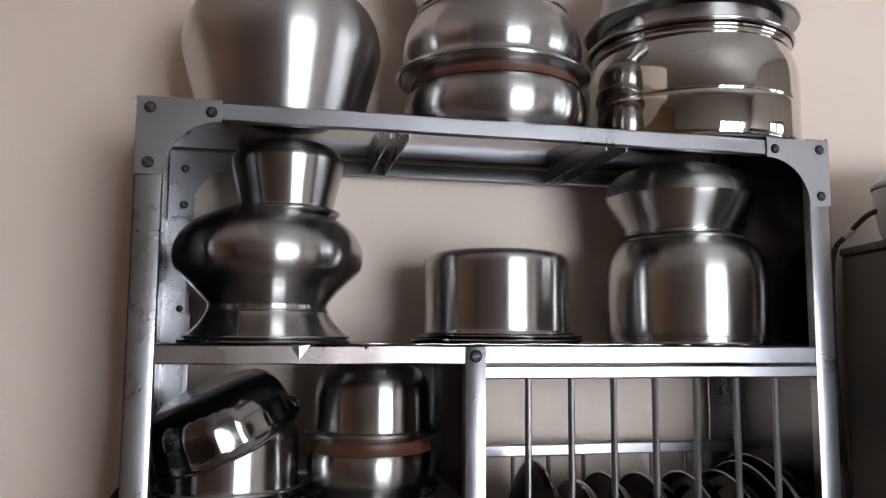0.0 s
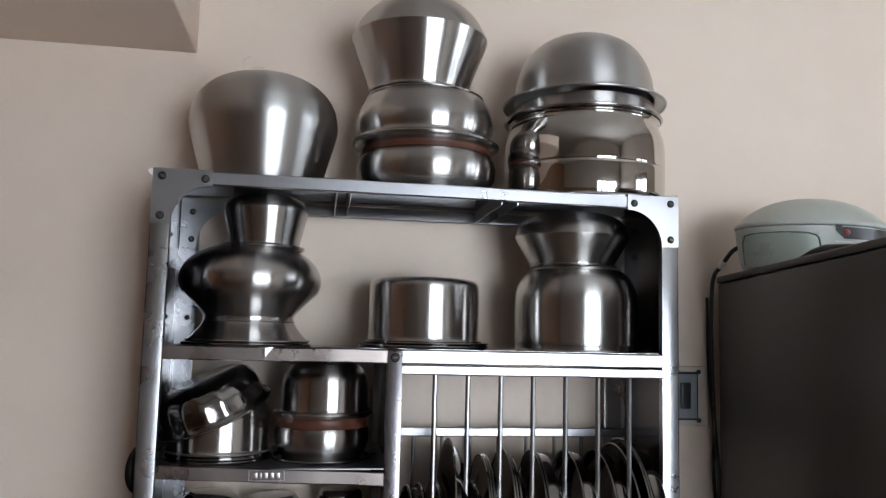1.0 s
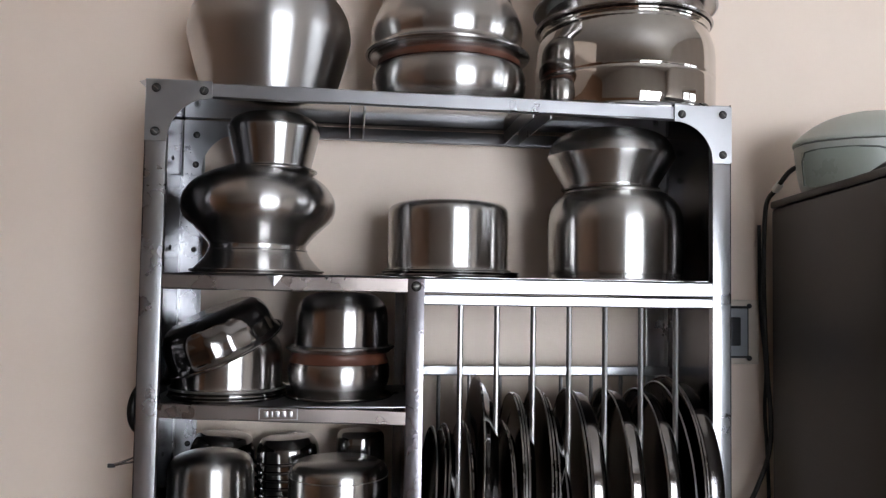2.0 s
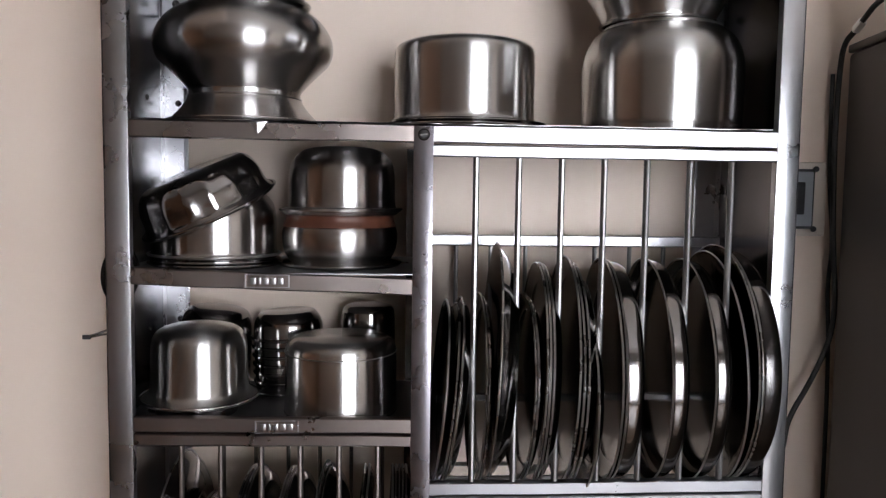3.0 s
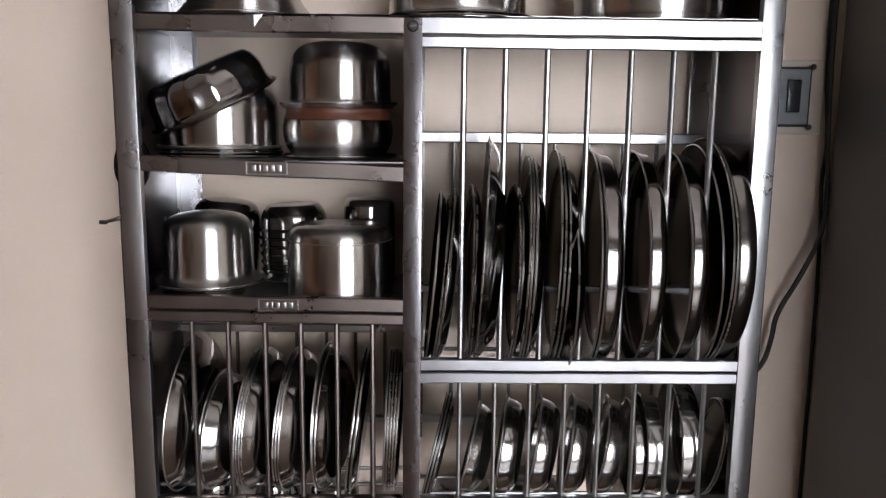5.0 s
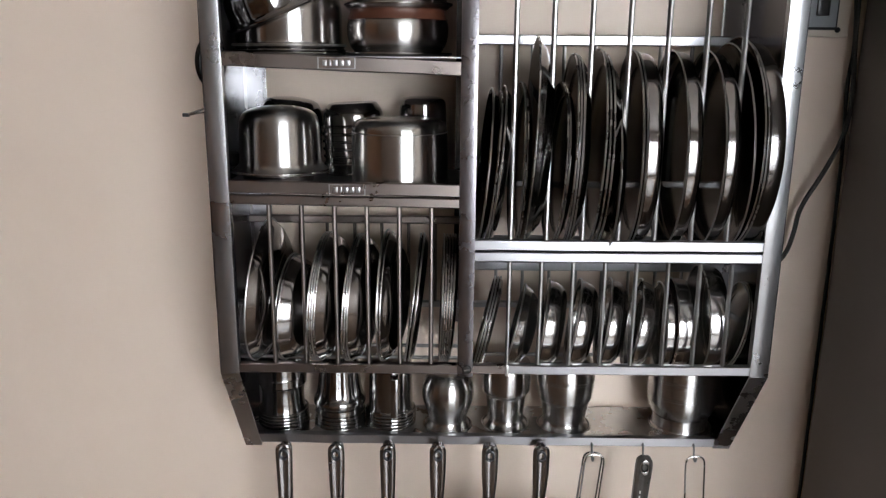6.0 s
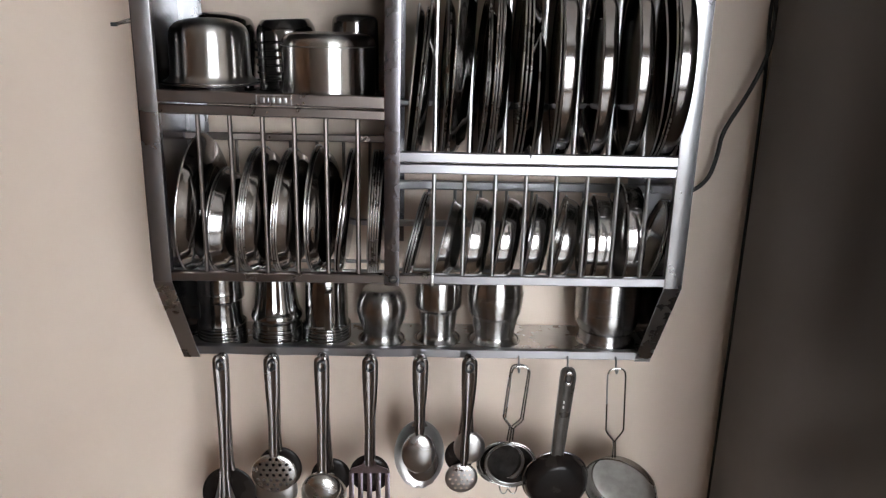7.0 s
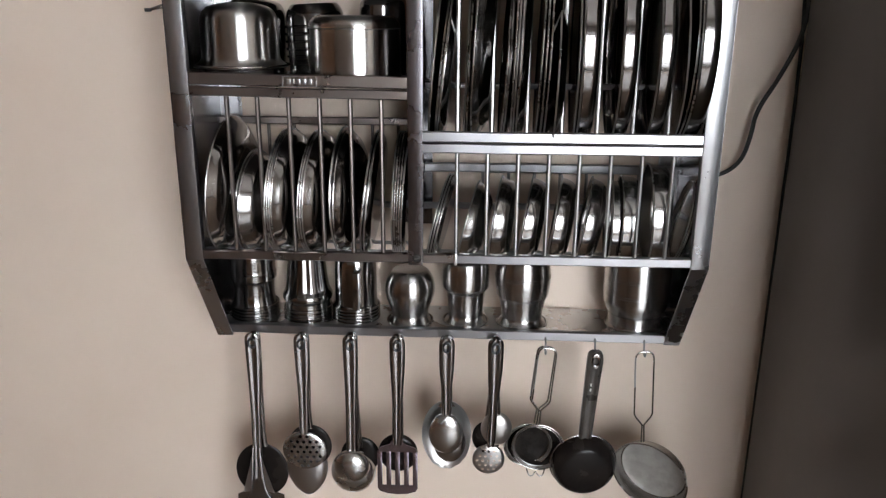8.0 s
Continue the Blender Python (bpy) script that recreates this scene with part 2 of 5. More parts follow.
def tube(bm, points, r, seg=8, closed=False, rounds=0):
    pts = round_path(points, rounds, closed) if rounds else [Vector(p) for p in points]
    n = len(pts)
    rows, side = [], None
    for i, p in enumerate(pts):
        a = pts[i - 1] if (i or closed) else p
        b = pts[(i + 1) % n] if (i < n - 1 or closed) else p
        d = (b - a).normalized()
        if side is None:
            side = d.orthogonal().normalized()
        side = (side - d * side.dot(d)).normalized()
        up = d.cross(side)
        rr = r[i] if isinstance(r, list) else r
        rows.append([bm.verts.new(p + rr * (math.cos(t) * side + math.sin(t) * up)) for t in [2 * math.pi * k / seg for k in range(seg)]])
    for i in range(n if closed else n - 1):
        p, q = rows[i], rows[(i + 1) % n]
        for k in range(seg):
            bm.faces.new((p[k], p[(k + 1) % seg], q[(k + 1) % seg], q[k]))
    if not closed:
        bm.faces.new(rows[0])
        bm.faces.new(rows[-1][::-1])
    return bm


def round_path(points, times, closed=False):
    p = [Vector(q) for q in points]
    for _ in range(times):
        out = [] if closed else [p[0]]
        m = len(p)
        for i in range(m if closed else m - 1):
            a, b = p[i], p[(i + 1) % m]
            out += [a.lerp(b, 0.25), a.lerp(b, 0.75)]
        if not closed:
            out.append(p[-1])
        p = out
    return p


def a_tube(points, r, seg=8, closed=False, rounds=0):
    return tube(bmesh.new(), points, r, seg, closed, rounds)


def slab(outline, thick, axis="y", at=0.0):
    """A flat sheet: the outline (u, v) drawn across an axis and given a thickness along it."""
    bm = bmesh.new()
    def put(u, v, w):
        return {"y": (u, w, v), "x": (w, u, v), "z": (u, v, w)}[axis]
    a = [bm.verts.new(put(u, v, at)) for u, v in outline]
    b = [bm.verts.new(put(u, v, at + thick)) for u, v in outline]
    bm.faces.new(a)
    bm.faces.new(b[::-1])
    for i in range(len(a)):
        j = (i + 1) % len(a)
        bm.faces.new((a[i], b[i], b[j], a[j]))
    return bm


# ---------------------------------------------------------------- the room
WALL_Y = 0.236
X0, X1, Y0, TOP = -2.3, 2.5, -2.9, 2.75
W1 = (0.64, 2.20, 0.12, 2.14)      # rear balcony door: x from, to, z from, to
W2 = (-1.25, -0.35, 1.25, 2.2)     # side window in the right wall: y from, to, z from, to

solid("floor", a_box(X0 - 0.2, X1 + 0.2, Y0 - 0.2, WALL_Y + 0.2, -0.1, 0), FLOOR, "brown stone-tiled kitchen floor", "floor", kind="structure", smooth=False)
solid("ceiling", a_box(X0 - 0.2, X1 + 0.2, Y0 - 0.2, WALL_Y + 0.2, TOP, TOP + 0.12), CEIL, "plain white painted ceiling", "ceiling", kind="structure", smooth=False)
solid("wall_north", a_box(X0 - 0.2, X1 + 0.2, WALL_Y, WALL_Y + 0.2, 0, TOP), WALL, "peach painted plaster wall behind the rack", "wall", kind="structure", smooth=False)
# unseen wall; its brown is picked for the warm bounce
solid("wall_west", a_box(X0 - 0.2, X0, Y0, WALL_Y, 0, TOP), WALL_WARM, "unseen side wall, brown to warm the bounced light", "wall", kind="structure", smooth=False)
bm = bmesh.new()
box(bm, X0 - 0.2, W1[0], Y0 - 0.2, Y0, 0, TOP)
box(bm, W1[1], X1 + 0.2, Y0 - 0.2, Y0, 0, TOP)
box(bm, W1[0], W1[1], Y0 - 0.2, Y0, 0, W1[2])
box(bm, W1[0], W1[1], Y0 - 0.2, Y0, W1[3], TOP)
solid("wall_south", bm, WALL_REAR, "painted wall with an open balcony door", "wall", kind="structure", smooth=False)
bm = bmesh.new()
box(bm, X1, X1 + 0.2, Y0, W2[0], 0, TOP)
box(bm, X1, X1 + 0.2, W2[1], WALL_Y, 0, TOP)
box(bm, X1, X1 + 0.2, W2[0], W2[1], 0, W2[2])
box(bm, X1, X1 + 0.2, W2[0], W2[1], W2[3], TOP)
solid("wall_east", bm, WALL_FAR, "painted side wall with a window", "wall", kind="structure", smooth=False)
# unseen dark panel low on the rear wall, added to darken the left reflections
solid("dark_panel", a_box(X0, W1[0] - 0.05, Y0 + 0.0005, Y0 + 0.012, 0, 0.85), WALL_WARM, "unseen dark brown panel added low on the rear wall", "wall", kind="structure", smooth=False)
# the loft slab over the left of the rack
solid("loft_slab", a_box(X0, 0.010, -0.42, WALL_Y - 0.0005, 2.047, 2.15, bevel=0.003), WALL, "peach plastered concrete loft slab against the wall", "loft", kind="structure", angle=50)


def window(name, along, a, b, z0, z1, depth, mullions, bars):
    """A wooden window frame with mullions and a thin iron grille, across x or y."""
    w = thing(name, (0, 0, z0), "brown wooden window with an iron grille", "window", kind="structure")
    def bar(u0, u1, v0, v1, d0, d1, nm, m):
        bm = a_box(u0, u1, d0, d1, v0, v1) if along == "x" else a_box(d0, d1, u0, u1, v0, v1)
        part(nm, bm, m, w, smooth=False)
    d0, d1 = depth
    for u0, u1, v0, v1 in ((a, b, z0, z0 + 0.06), (a, b, z1 - 0.06, z1), (a, a + 0.06, z0 + 0.06, z1 - 0.06), (b - 0.06, b, z0 + 0.06, z1 - 0.06)):
        bar(u0, u1, v0, v1, d0, d1, "window_frame", WOOD)
    for k in range(1, mullions + 1):
        c = a + (b - a) * k / (mullions + 1)
        bar(c - 0.04, c + 0.04, z0 + 0.06, z1 - 0.06, d0, d1, "mullion", WOOD)
    for k in range(1, bars + 1):
        z = z0 + (z1 - z0) * k / (bars + 1)
        bar(a + 0.06, b - 0.06, z - 0.008, z + 0.008, (d0 + d1) / 2 - 0.004, (d0 + d1) / 2 + 0.004, "grille_bar", IRON)
    return w


window("window_1", "x", W1[0], W1[1], W1[2], W1[3], (Y0 - 0.14, Y0 - 0.08), 3, 5)
window("window_2", "y", W2[0], W2[1], W2[2], W2[3], (X1 + 0.08, X1 + 0.14), 1, 4)
solid("backdrop", a_box(W1[0] - 1.5, W1[1] + 1.5, Y0 - 0.75, Y0 - 0.74, W1[2] - 0.9, W1[3] + 1.2), SKY, "bright daylight sky outside the window", "sky", kind="structure", smooth=False)
solid("backdrop_side", a_box(X1 + 0.74, X1 + 0.75, W2[0] - 1.2, W2[1] + 1.2, W2[2] - 0.9, W2[3] + 1.2), SKY_SIDE, "bright daylight sky outside the side window", "sky", kind="structure", smooth=False)

for pts in (((0.089, 2.030), (0.086, 2.038), (0.090, 2.046), (0.098, 2.049)), ((0.100, 2.028), (0.110, 2.032), (0.122, 2.031))):
    solid("wall_scuff", a_tube([(x, WALL_Y - 0.0002, z) for x, z in pts], 0.0007, 6, rounds=2), CREAM, "thin faint scuff mark on the painted wall", "scuff", kind="structure")

# ---------------------------------------------------------------- the wall rack
RW, RD = 0.762, 0.226          # width, depth
rack = thing("wall_rack", (0.381, 0.11, 0.80), "stainless steel kitchen wall rack full of vessels and plates", "rack")
P = 0.0012                     # sheet thickness


def folded(x0, x1, z0, z1, y=0.0, lip=0.012, name="rail", m=RACK, tilt=0.0, back=0.0):
    """A folded sheet rail: a front face with its edges turned back."""
    bm = bmesh.new()
    prof = [(lip, z1 - 0.001), (0.002, z1), (0.0, z1 - 0.0016), (0.0, z0 + 0.0016), (0.002, z0), (lip, z0 + 0.001)]
    def ring(x, s):
        return [bm.verts.new((x, y + a + s * P + back * (z - z0), z + tilt * (x - x0) - (s * P if z > (z0 + z1) / 2 else -s * P) * (1 if a > 0.001 else 0))) for a, z in prof]
    n = 24
    for s in (0, 1):
        rows = [ring(x0 + (x1 - x0) * k / n, s) for k in range(n + 1)]
        for p, q in zip(rows, rows[1:]):
            for k in range(len(prof) - 1):
                bm.faces.new((p[k], q[k], q[k + 1], p[k + 1]))
        # slight buckles along the face
        for k, row in enumerate(rows):
            for v in row:
                v.co.y += 0.0007 * noise.noise(Vector((v.co.x * 22, v.co.z * 9, 3.1)))
                v.co.z += 0.0009 * noise.noise(Vector((v.co.x * 14, 7.7, v.co.z * 2)))
    return part(name, bm, m, rack, angle=50)


def side_profile():
    return [(0.0, 1.801), (0.0, 0.967), (0.108, 0.800), (RD, 0.800), (RD, 1.801)]


def upright(x_out, x_in, name):
    """A front upright: flat face, folded inwards, its lower part leaning back to the bottom shelf."""
    lo, hi = min(x_out, x_in), max(x_out, x_in)
    bm = bmesh.new()
    box(bm, lo, hi, 0.0, P, 0.967, 1.800, 0.0004)
    inner = x_in if x_in > x_out else x_in - P
    box(bm, x_in - P if x_in > x_out else x_in, x_in if x_in > x_out else x_in + P, P, 0.012, 0.967, 1.800)
    low = bmesh.new()
    c = [(lo, 0.0, 0.9665), (hi, 0.0, 0.9665), (hi, 0.108, 0.800), (lo, 0.108, 0.800)]
    a = [low.verts.new(v) for v in c]
    b = [low.verts.new((v[0], v[1] + 0.0016, v[2] + 0.001)) for v in c]
    low.faces.new(a)
    low.faces.new(b[::-1])
    for i in range(4):
        low.faces.new((a[i], b[i], b[(i + 1) % 4], a[(i + 1) % 4]))
    u = part(name, bm, RACK_UP, rack, angle=50)
    part("lower_upright", low, RACK_UP, rack, smooth=False)
    return u


upright(0.0, 0.0255, "upright")
upright(RW, RW - 0.0255, "upright")
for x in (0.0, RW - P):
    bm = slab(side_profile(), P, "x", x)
    part("side_panel", bm, RACK_DARK, rack, smooth=False)
# rear uprights inside the corners
for x0, x1 in ((P, 0.030), (RW - 0.030, RW - P)):
    bm = a_box(x0, x1, RD - 0.004, RD - 0.0028, 0.82, 1.794)
    edge = x1 if x0 < 0.1 else x0
    box(bm, edge - 0.003, edge + 0.003, RD - 0.0062, RD - 0.0042, 0.82, 1.794, 0.0008)
    near = x0 if x0 < 0.1 else x1
    box(bm, near - 0.0005, near + 0.0005, RD - 0.02, RD - 0.0042, 0.82, 1.794)
    part("rear_upright", bm, RACK_UP, rack, angle=50)
part("rear_upright", a_box(0.326, 0.352, RD - P, RD, 0.967, 1.545), RACK_DARK, rack, smooth=False)
# middle upright and partition
bm = a_box(0.329, 0.350, -0.0025, -0.0012, 0.966, 1.559, 0.0004)
box(bm, 0.329, 0.3302, -0.001, 0.012, 0.970, 1.54)
box(bm, 0.3488, 0.350, -0.001, 0.012, 0.970, 1.54)
for v in bm.verts:
    v.co.y -= 0.12 * (v.co.x - 0.3395)
part("middle_upright", bm, RACK_MID, rack, angle=50)
part("partition", a_box(0.338, 0.3392, 0.004, RD - 0.004, 0.984, 1.540), RACK_DARK, rack, smooth=False)
# shelves
part("top_panel", a_box(P, RW - P, 0.003, RD - 0.002, 1.7965, 1.7985), PANEL, rack, smooth=False)
folded(0.080, 0.690, 1.781, 1.800, name="front_rail", tilt=-0.0045)
folded(0.003, RW - 0.003, 1.773, 1.793, y=RD - 0.016, name="rear_rail", back=0.11)
for x in (0.250, 0.270, 0.492, 0.516):
    part("stiffener", a_box(x, x + P, 0.013, RD - 0.015, 1.776, 1.796), RACK, rack, smooth=False)
part("shelf", a_box(P, RW - P, 0.003, RD - 0.002, 1.5575, 1.5590), RACK, rack, smooth=False)
folded(0.0262, 0.340, 1.541, 1.5605, name="front_rail", m=RACK_SHADED)
folded(0.3405, RW - 0.0262, 1.541, 1.5605, name="front_rail")
bm = bmesh.new()
cols, rows_ = 60, 6
net = [[bm.verts.new((0.030 + 0.700 * i / cols, (0.001 + 0.0022 * noise.noise(Vector((i * 0.45, 0.3, 1.7))) if j == 0 else 0.004 + 0.19 * j / rows_), 1.5612 + 0.0010 * noise.noise(Vector((i * 0.8, j * 0.6, 4.2))) + (0.0007 if j == 0 else 0))) for i in range(cols + 1)] for j in range(rows_ + 1)]
low_net = [[bm.verts.new(v.co - Vector((0, 0, 0.0003))) for v in r] for r in net]
for g in (net, low_net):
    for j in range(rows_):
        for i in range(cols):
            bm.faces.new((g[j][i], g[j][i + 1], g[j + 1][i + 1], g[j + 1][i]))
for i in range(cols):
    bm.faces.new((net[0][i], net[0][i + 1], low_net[0][i + 1], low_net[0][i]))
part("shelf_liner", bm, PLATE, rack, "crinkled foil lining on the shelf")
part("shelf", a_box(P, 0.3378, 0.003, RD - 0.002, 1.3955, 1.3970), RACK, rack, smooth=False)
folded(0.0262, 0.3285, 1.3835, 1.4025, name="front_rail", m=RACK_SHADED, tilt=-0.033)
part("shelf", a_box(P, 0.3378, 0.003, RD - 0.002, 1.2215, 1.2230), RACK, rack, smooth=False)
folded(0.0262, 0.3285, 1.221, 1.2385, name="front_rail", m=RACK_SHADED, tilt=-0.012)
folded(0.0262, 0.3285, 1.206, 1.2195, name="plate_rail", m=RACK_SHADED, tilt=-0.012)
folded(0.3505, RW - 0.0262, 1.526, 1.5395, name="plate_rail")
folded(0.3505, RW - 0.0262, 1.1455, 1.1605, name="plate_rail")
folded(0.3505, RW - 0.0262, 1.130, 1.1440, name="plate_rail")
folded(0.0262, 0.3285, 0.968, 0.982, name="plate_rail", m=RACK_SHADED)
folded(0.3505, 0.3965, 0.968, 0.982, name="plate_rail", m=RACK_SHADED)
folded(0.3975, RW - 0.0262, 0.968, 0.982, name="plate_rail")
# rear plate rails with their rods
def rods(xs, y, z0, z1, r, m=None):
    for x in xs:
        part("rod", a_tube([(x, y, z0), (x, y, z1)], r, 10), m or ROD, rack)


folded(0.3405, RW - 0.003, 1.415, 1.430, y=0.196, name="rear_rail")
folded(0.003, 0.337, 1.141, 1.153, y=0.190, name="rear_rail", m=RACK_SHADED)
folded(0.3405, RW - 0.003, 1.064, 1.079, y=0.196, name="rear_rail")
folded(0.3405, RW - 0.003, 1.200, 1.210, y=0.200, name="rear_rail")
folded(0.003, RW - 0.003, 1.000, 1.010, y=0.200, name="rear_rail")
RU = [0.398, 0.4455, 0.4935, 0.5415, 0.590, 0.639, 0.687]
RL = [0.398, 0.441, 0.484, 0.527, 0.5695, 0.613, 0.656, 0.699]
LL = [0.076, 0.119, 0.163, 0.206, 0.249, 0.292]
rods(RU, 0.006, 1.155, 1.533, 0.0036)
rods(RL, 0.006, 0.977, 1.138, 0.0030)
rods(LL, 0.006, 0.977, 1.213, 0.0032, ROD_SHADED)
rods([x - 0.004 for x in RU], 0.206, 1.206, 1.420, 0.0030)
rods([x - 0.004 for x in RL], 0.206, 1.006, 1.070, 0.0026)
rods([x + 0.004 for x in LL], 0.206, 1.006, 1.150, 0.0026, ROD_SHADED)
# plate rests
for x0, x1, z in ((0.3395, RW - 0.002, 1.133), (0.002, 0.3375, 0.9575), (0.3395, RW - 0.002, 0.9445)):
    for y in (0.088, 0.138):
        part("plate_rest", a_tube([(x0, y, z), (x1, y, z)], 0.003, 8), ROD, rack)
# bottom shelf with a lip, tilted a little
bm = slab([(0.106, 0.8175), (RD, 0.8145), (RD, 0.8130), (0.106, 0.8160)], RW - 2 * P, "x", P)
part("bottom_shelf", bm, RACK_GRAIN, rack, smooth=False)
folded(0.002, RW - 0.002, 0.8065, 0.8225, y=0.104, name="bottom_lip", tilt=-0.0045)


def screw(x, y, z, R, parent, turn=30):
    """A round screw head with a slot, facing the room."""
    bm = lathe([(R, 0), (R * 0.98, R * 0.26), (R * 0.66, R * 0.5), (0, R * 0.54)], closed=True, seg=16, rounds=1)
    bm.transform(Matrix.Translation((x, y, z)) @ Matrix.Rotation(radians(90), 4, "X"))
    head = part("screw", bm, RIVET, parent)
    washer = ring_bead(R * 1.02, 0, R * 0.16, 18)
    washer.transform(Matrix.Translation((x, y - R * 0.05, z)) @ Matrix.Rotation(radians(90), 4, "X"))
    part("washer", washer, BLACK, parent)
    slot = a_box(-R * 0.7, R * 0.7, -R * 0.6, -R * 0.4, -R * 0.12, R * 0.12)
    slot.transform(Matrix.Translation((x, y, z)) @ Matrix.Rotation(radians(turn), 4, "Y"))
    part("slot", slot, SCREW_SLOT, parent, smooth=False)
    return head


def gusset(corner_x, sign, drop=0.0):
    """A corner plate with a hollow curve, held by three rivets."""
    x0 = corner_x
    pts = [(x0, 1.801), (x0 + sign * 0.080, 1.801), (x0 + sign * 0.080, 1.779)]
    cx, cz, rx, rz = 0.080, 1.724, 0.0535, 0.055
    for k in range(1, 12):
        a = math.pi / 2 + (math.pi / 2) * k / 12
        pts.append((x0 + sign * (cx + rx * math.cos(a)), cz + rz * math.sin(a)))
    pts += [(x0 + sign * 0.0265, 1.724), (x0, 1.724)]
    pts = [(x, z - drop) for x, z in pts]
    g = part("gusset", slab(pts, P, "y", -0.0024), RACK_UP, rack, smooth=False)
    for dx, z in ((0.0125, 1.790), (0.0700, 1.7885), (0.0125, 1.7355)):
        screw(x0 + sign * dx, -0.0024, z - drop, 0.0048, g, 25 + 130 * dx * 10)
    back = [(x0 + sign * 0.004, 1.794), (x0 + sign * 0.085, 1.794), (x0 + sign * 0.085, 1.775)]
    for k in range(1, 10):
        a = math.pi / 2 + (math.pi / 2) * k / 10
        back.append((x0 + sign * (0.085 + 0.055 * math.cos(a)), 1.717 + 0.058 * math.sin(a)))
    back += [(x0 + sign * 0.030, 1.712), (x0 + sign * 0.004, 1.712)]
    rg = part("rear_gusset", slab(back, P, "y", RD - 0.018), RACK_UP, rack, smooth=False)
    for dx, z in ((0.022, 1.772), (0.022, 1.727)):
        screw(x0 + sign * dx, RD - 0.0182, z, 0.0042, rg, 60)


gusset(0.0, 1)
gusset(RW, -1, 0.003)
for x, z in ((0.3395, 1.5495), (0.342, 0.9765)):
    screw(x, -0.0026, z, 0.0056, rack, 50 * x * 10)
for z in (1.684, 1.60, 1.47, 1.31):
    screw(0.020, RD - 0.004, z, 0.0036, rack, z * 400)
# screws through the side sheet, seen edge on
for z in (1.727, 1.60, 1.31, 1.04):
    bm = lathe([(0.0036, 0), (0.0034, 0.001), (0.002, 0.0018), (0, 0.002)], closed=True, seg=12, rounds=1)
    bm.transform(Matrix.Translation((P, 0.15, z)) @ Matrix.Rotation(radians(90), 4, "Y"))
    part("screw", bm, RIVET, rack)
for x0, w, h in ((0.152, 0.020, 0.014), (0.224, 0.006, 0.005)):
    bm = bmesh.new()
    v = [bm.verts.new(c) for c in ((x0, -0.0014, 1.5600), (x0 + w, -0.0014, 1.5606), (x0 + w * 0.48, -0.0016, 1.5606 - h), (x0 + w * 0.46, -0.0028, 1.5590))]
    for f in ((0, 3, 2), (3, 1, 2), (0, 1, 3), (0, 2, 1)):
        bm.faces.new([v[k] for k in f])
    part("bent_edge", bm, RACK, rack, "bent bright corner of the sheet", smooth=False)
bm = bmesh.new()
v = [bm.verts.new(c) for c in ((-0.0075, -0.004, 1.7965), (0.001, -0.0015, 1.8005), (0.001, -0.0015, 1.7885), (-0.0035, 0.004, 1.7930))]
for f in ((0, 1, 2), (0, 3, 1), (0, 2, 3), (1, 3, 2)):
    bm.faces.new([v[k] for k in f])
part("bent_corner", bm, RACK_SHADED, rack, "bent corner tab of the sheet", smooth=False)
# pressed maker's plates: a frame with plain raised bars
for x0, z0 in ((0.147, 1.3815), (0.157, 1.2195)):
    bm = bmesh.new()
    w, h, t = 0.048, 0.0142, 0.0014
    box(bm, x0, x0 + t, -0.0012, 0.0, z0, z0 + h)
    box(bm, x0 + w - t, x0 + w, -0.0012, 0.0, z0, z0 + h)
    box(bm, x0 + t, x0 + w - t, -0.0010, 0.0, z0 + h - 0.0006, z0 + h)
    box(bm, x0 + t, x0 + w - t, -0.0010, 0.0, z0, z0 + 0.0006)
    for u, bw in ((0.006, 0.006), (0.0145, 0.003), (0.0195, 0.006), (0.0275, 0.006), (0.0355, 0.006)):
        box(bm, x0 + u, x0 + u + bw, -0.0013, 0.0, z0 + 0.0035, z0 + h - 0.0035, 0.0005)
    part("pressed_mark", bm, RACK_UP, rack, angle=50)
part("rail_clip", a_box(0.396, 0.4, -0.0022, 0.004, 0.9665, 0.9835, 0.0006), RIM, rack, "pale joint clip on the rail", angle=50)
HOOKS = [0.064, 0.145, 0.225, 0.3025, 0.3835, 0.463, 0.544, 0.6245, 0.704]
for x in HOOKS:
    part("hook", a_tube([(x, 0.108, 0.812), (x, 0.1, 0.806), (x, 0.0985, 0.794), (x, 0.094, 0.786), (x, 0.087, 0.788), (x, 0.0845, 0.795)], 0.0016, 8, rounds=2), ROD, rack)


# ---------------------------------------------------------------- vessels
def vessel(name, profile, at, material, label, category, bead=0.0016, m=None, wobble=None, beads=(), group="", thick=0.0012, seg=64):
    """A turned vessel, its rim at the profile's first point; beads: more rings (radius, height)."""
    mm = Matrix.Translation(at) @ (m or Matrix())
    ob = solid(name, lathe(profile, wobble=wobble, thick=thick, seg=seg), material, label, category, group, m=mm, angle=32)
    if bead:
        part("rim", ring_bead(profile[0][0], profile[0][1] + bead, bead), material, ob, local=True)
    for R, z, r in beads:
        part("ring", ring_bead(R, z, r), material, ob, local=True)
    return ob


def flip(profile):
    return [(r, -z) for r, z in profile]


TZ, S1, S2, S3 = 1.7987, 1.5616, 1.3972, 1.2232
YC = 0.112
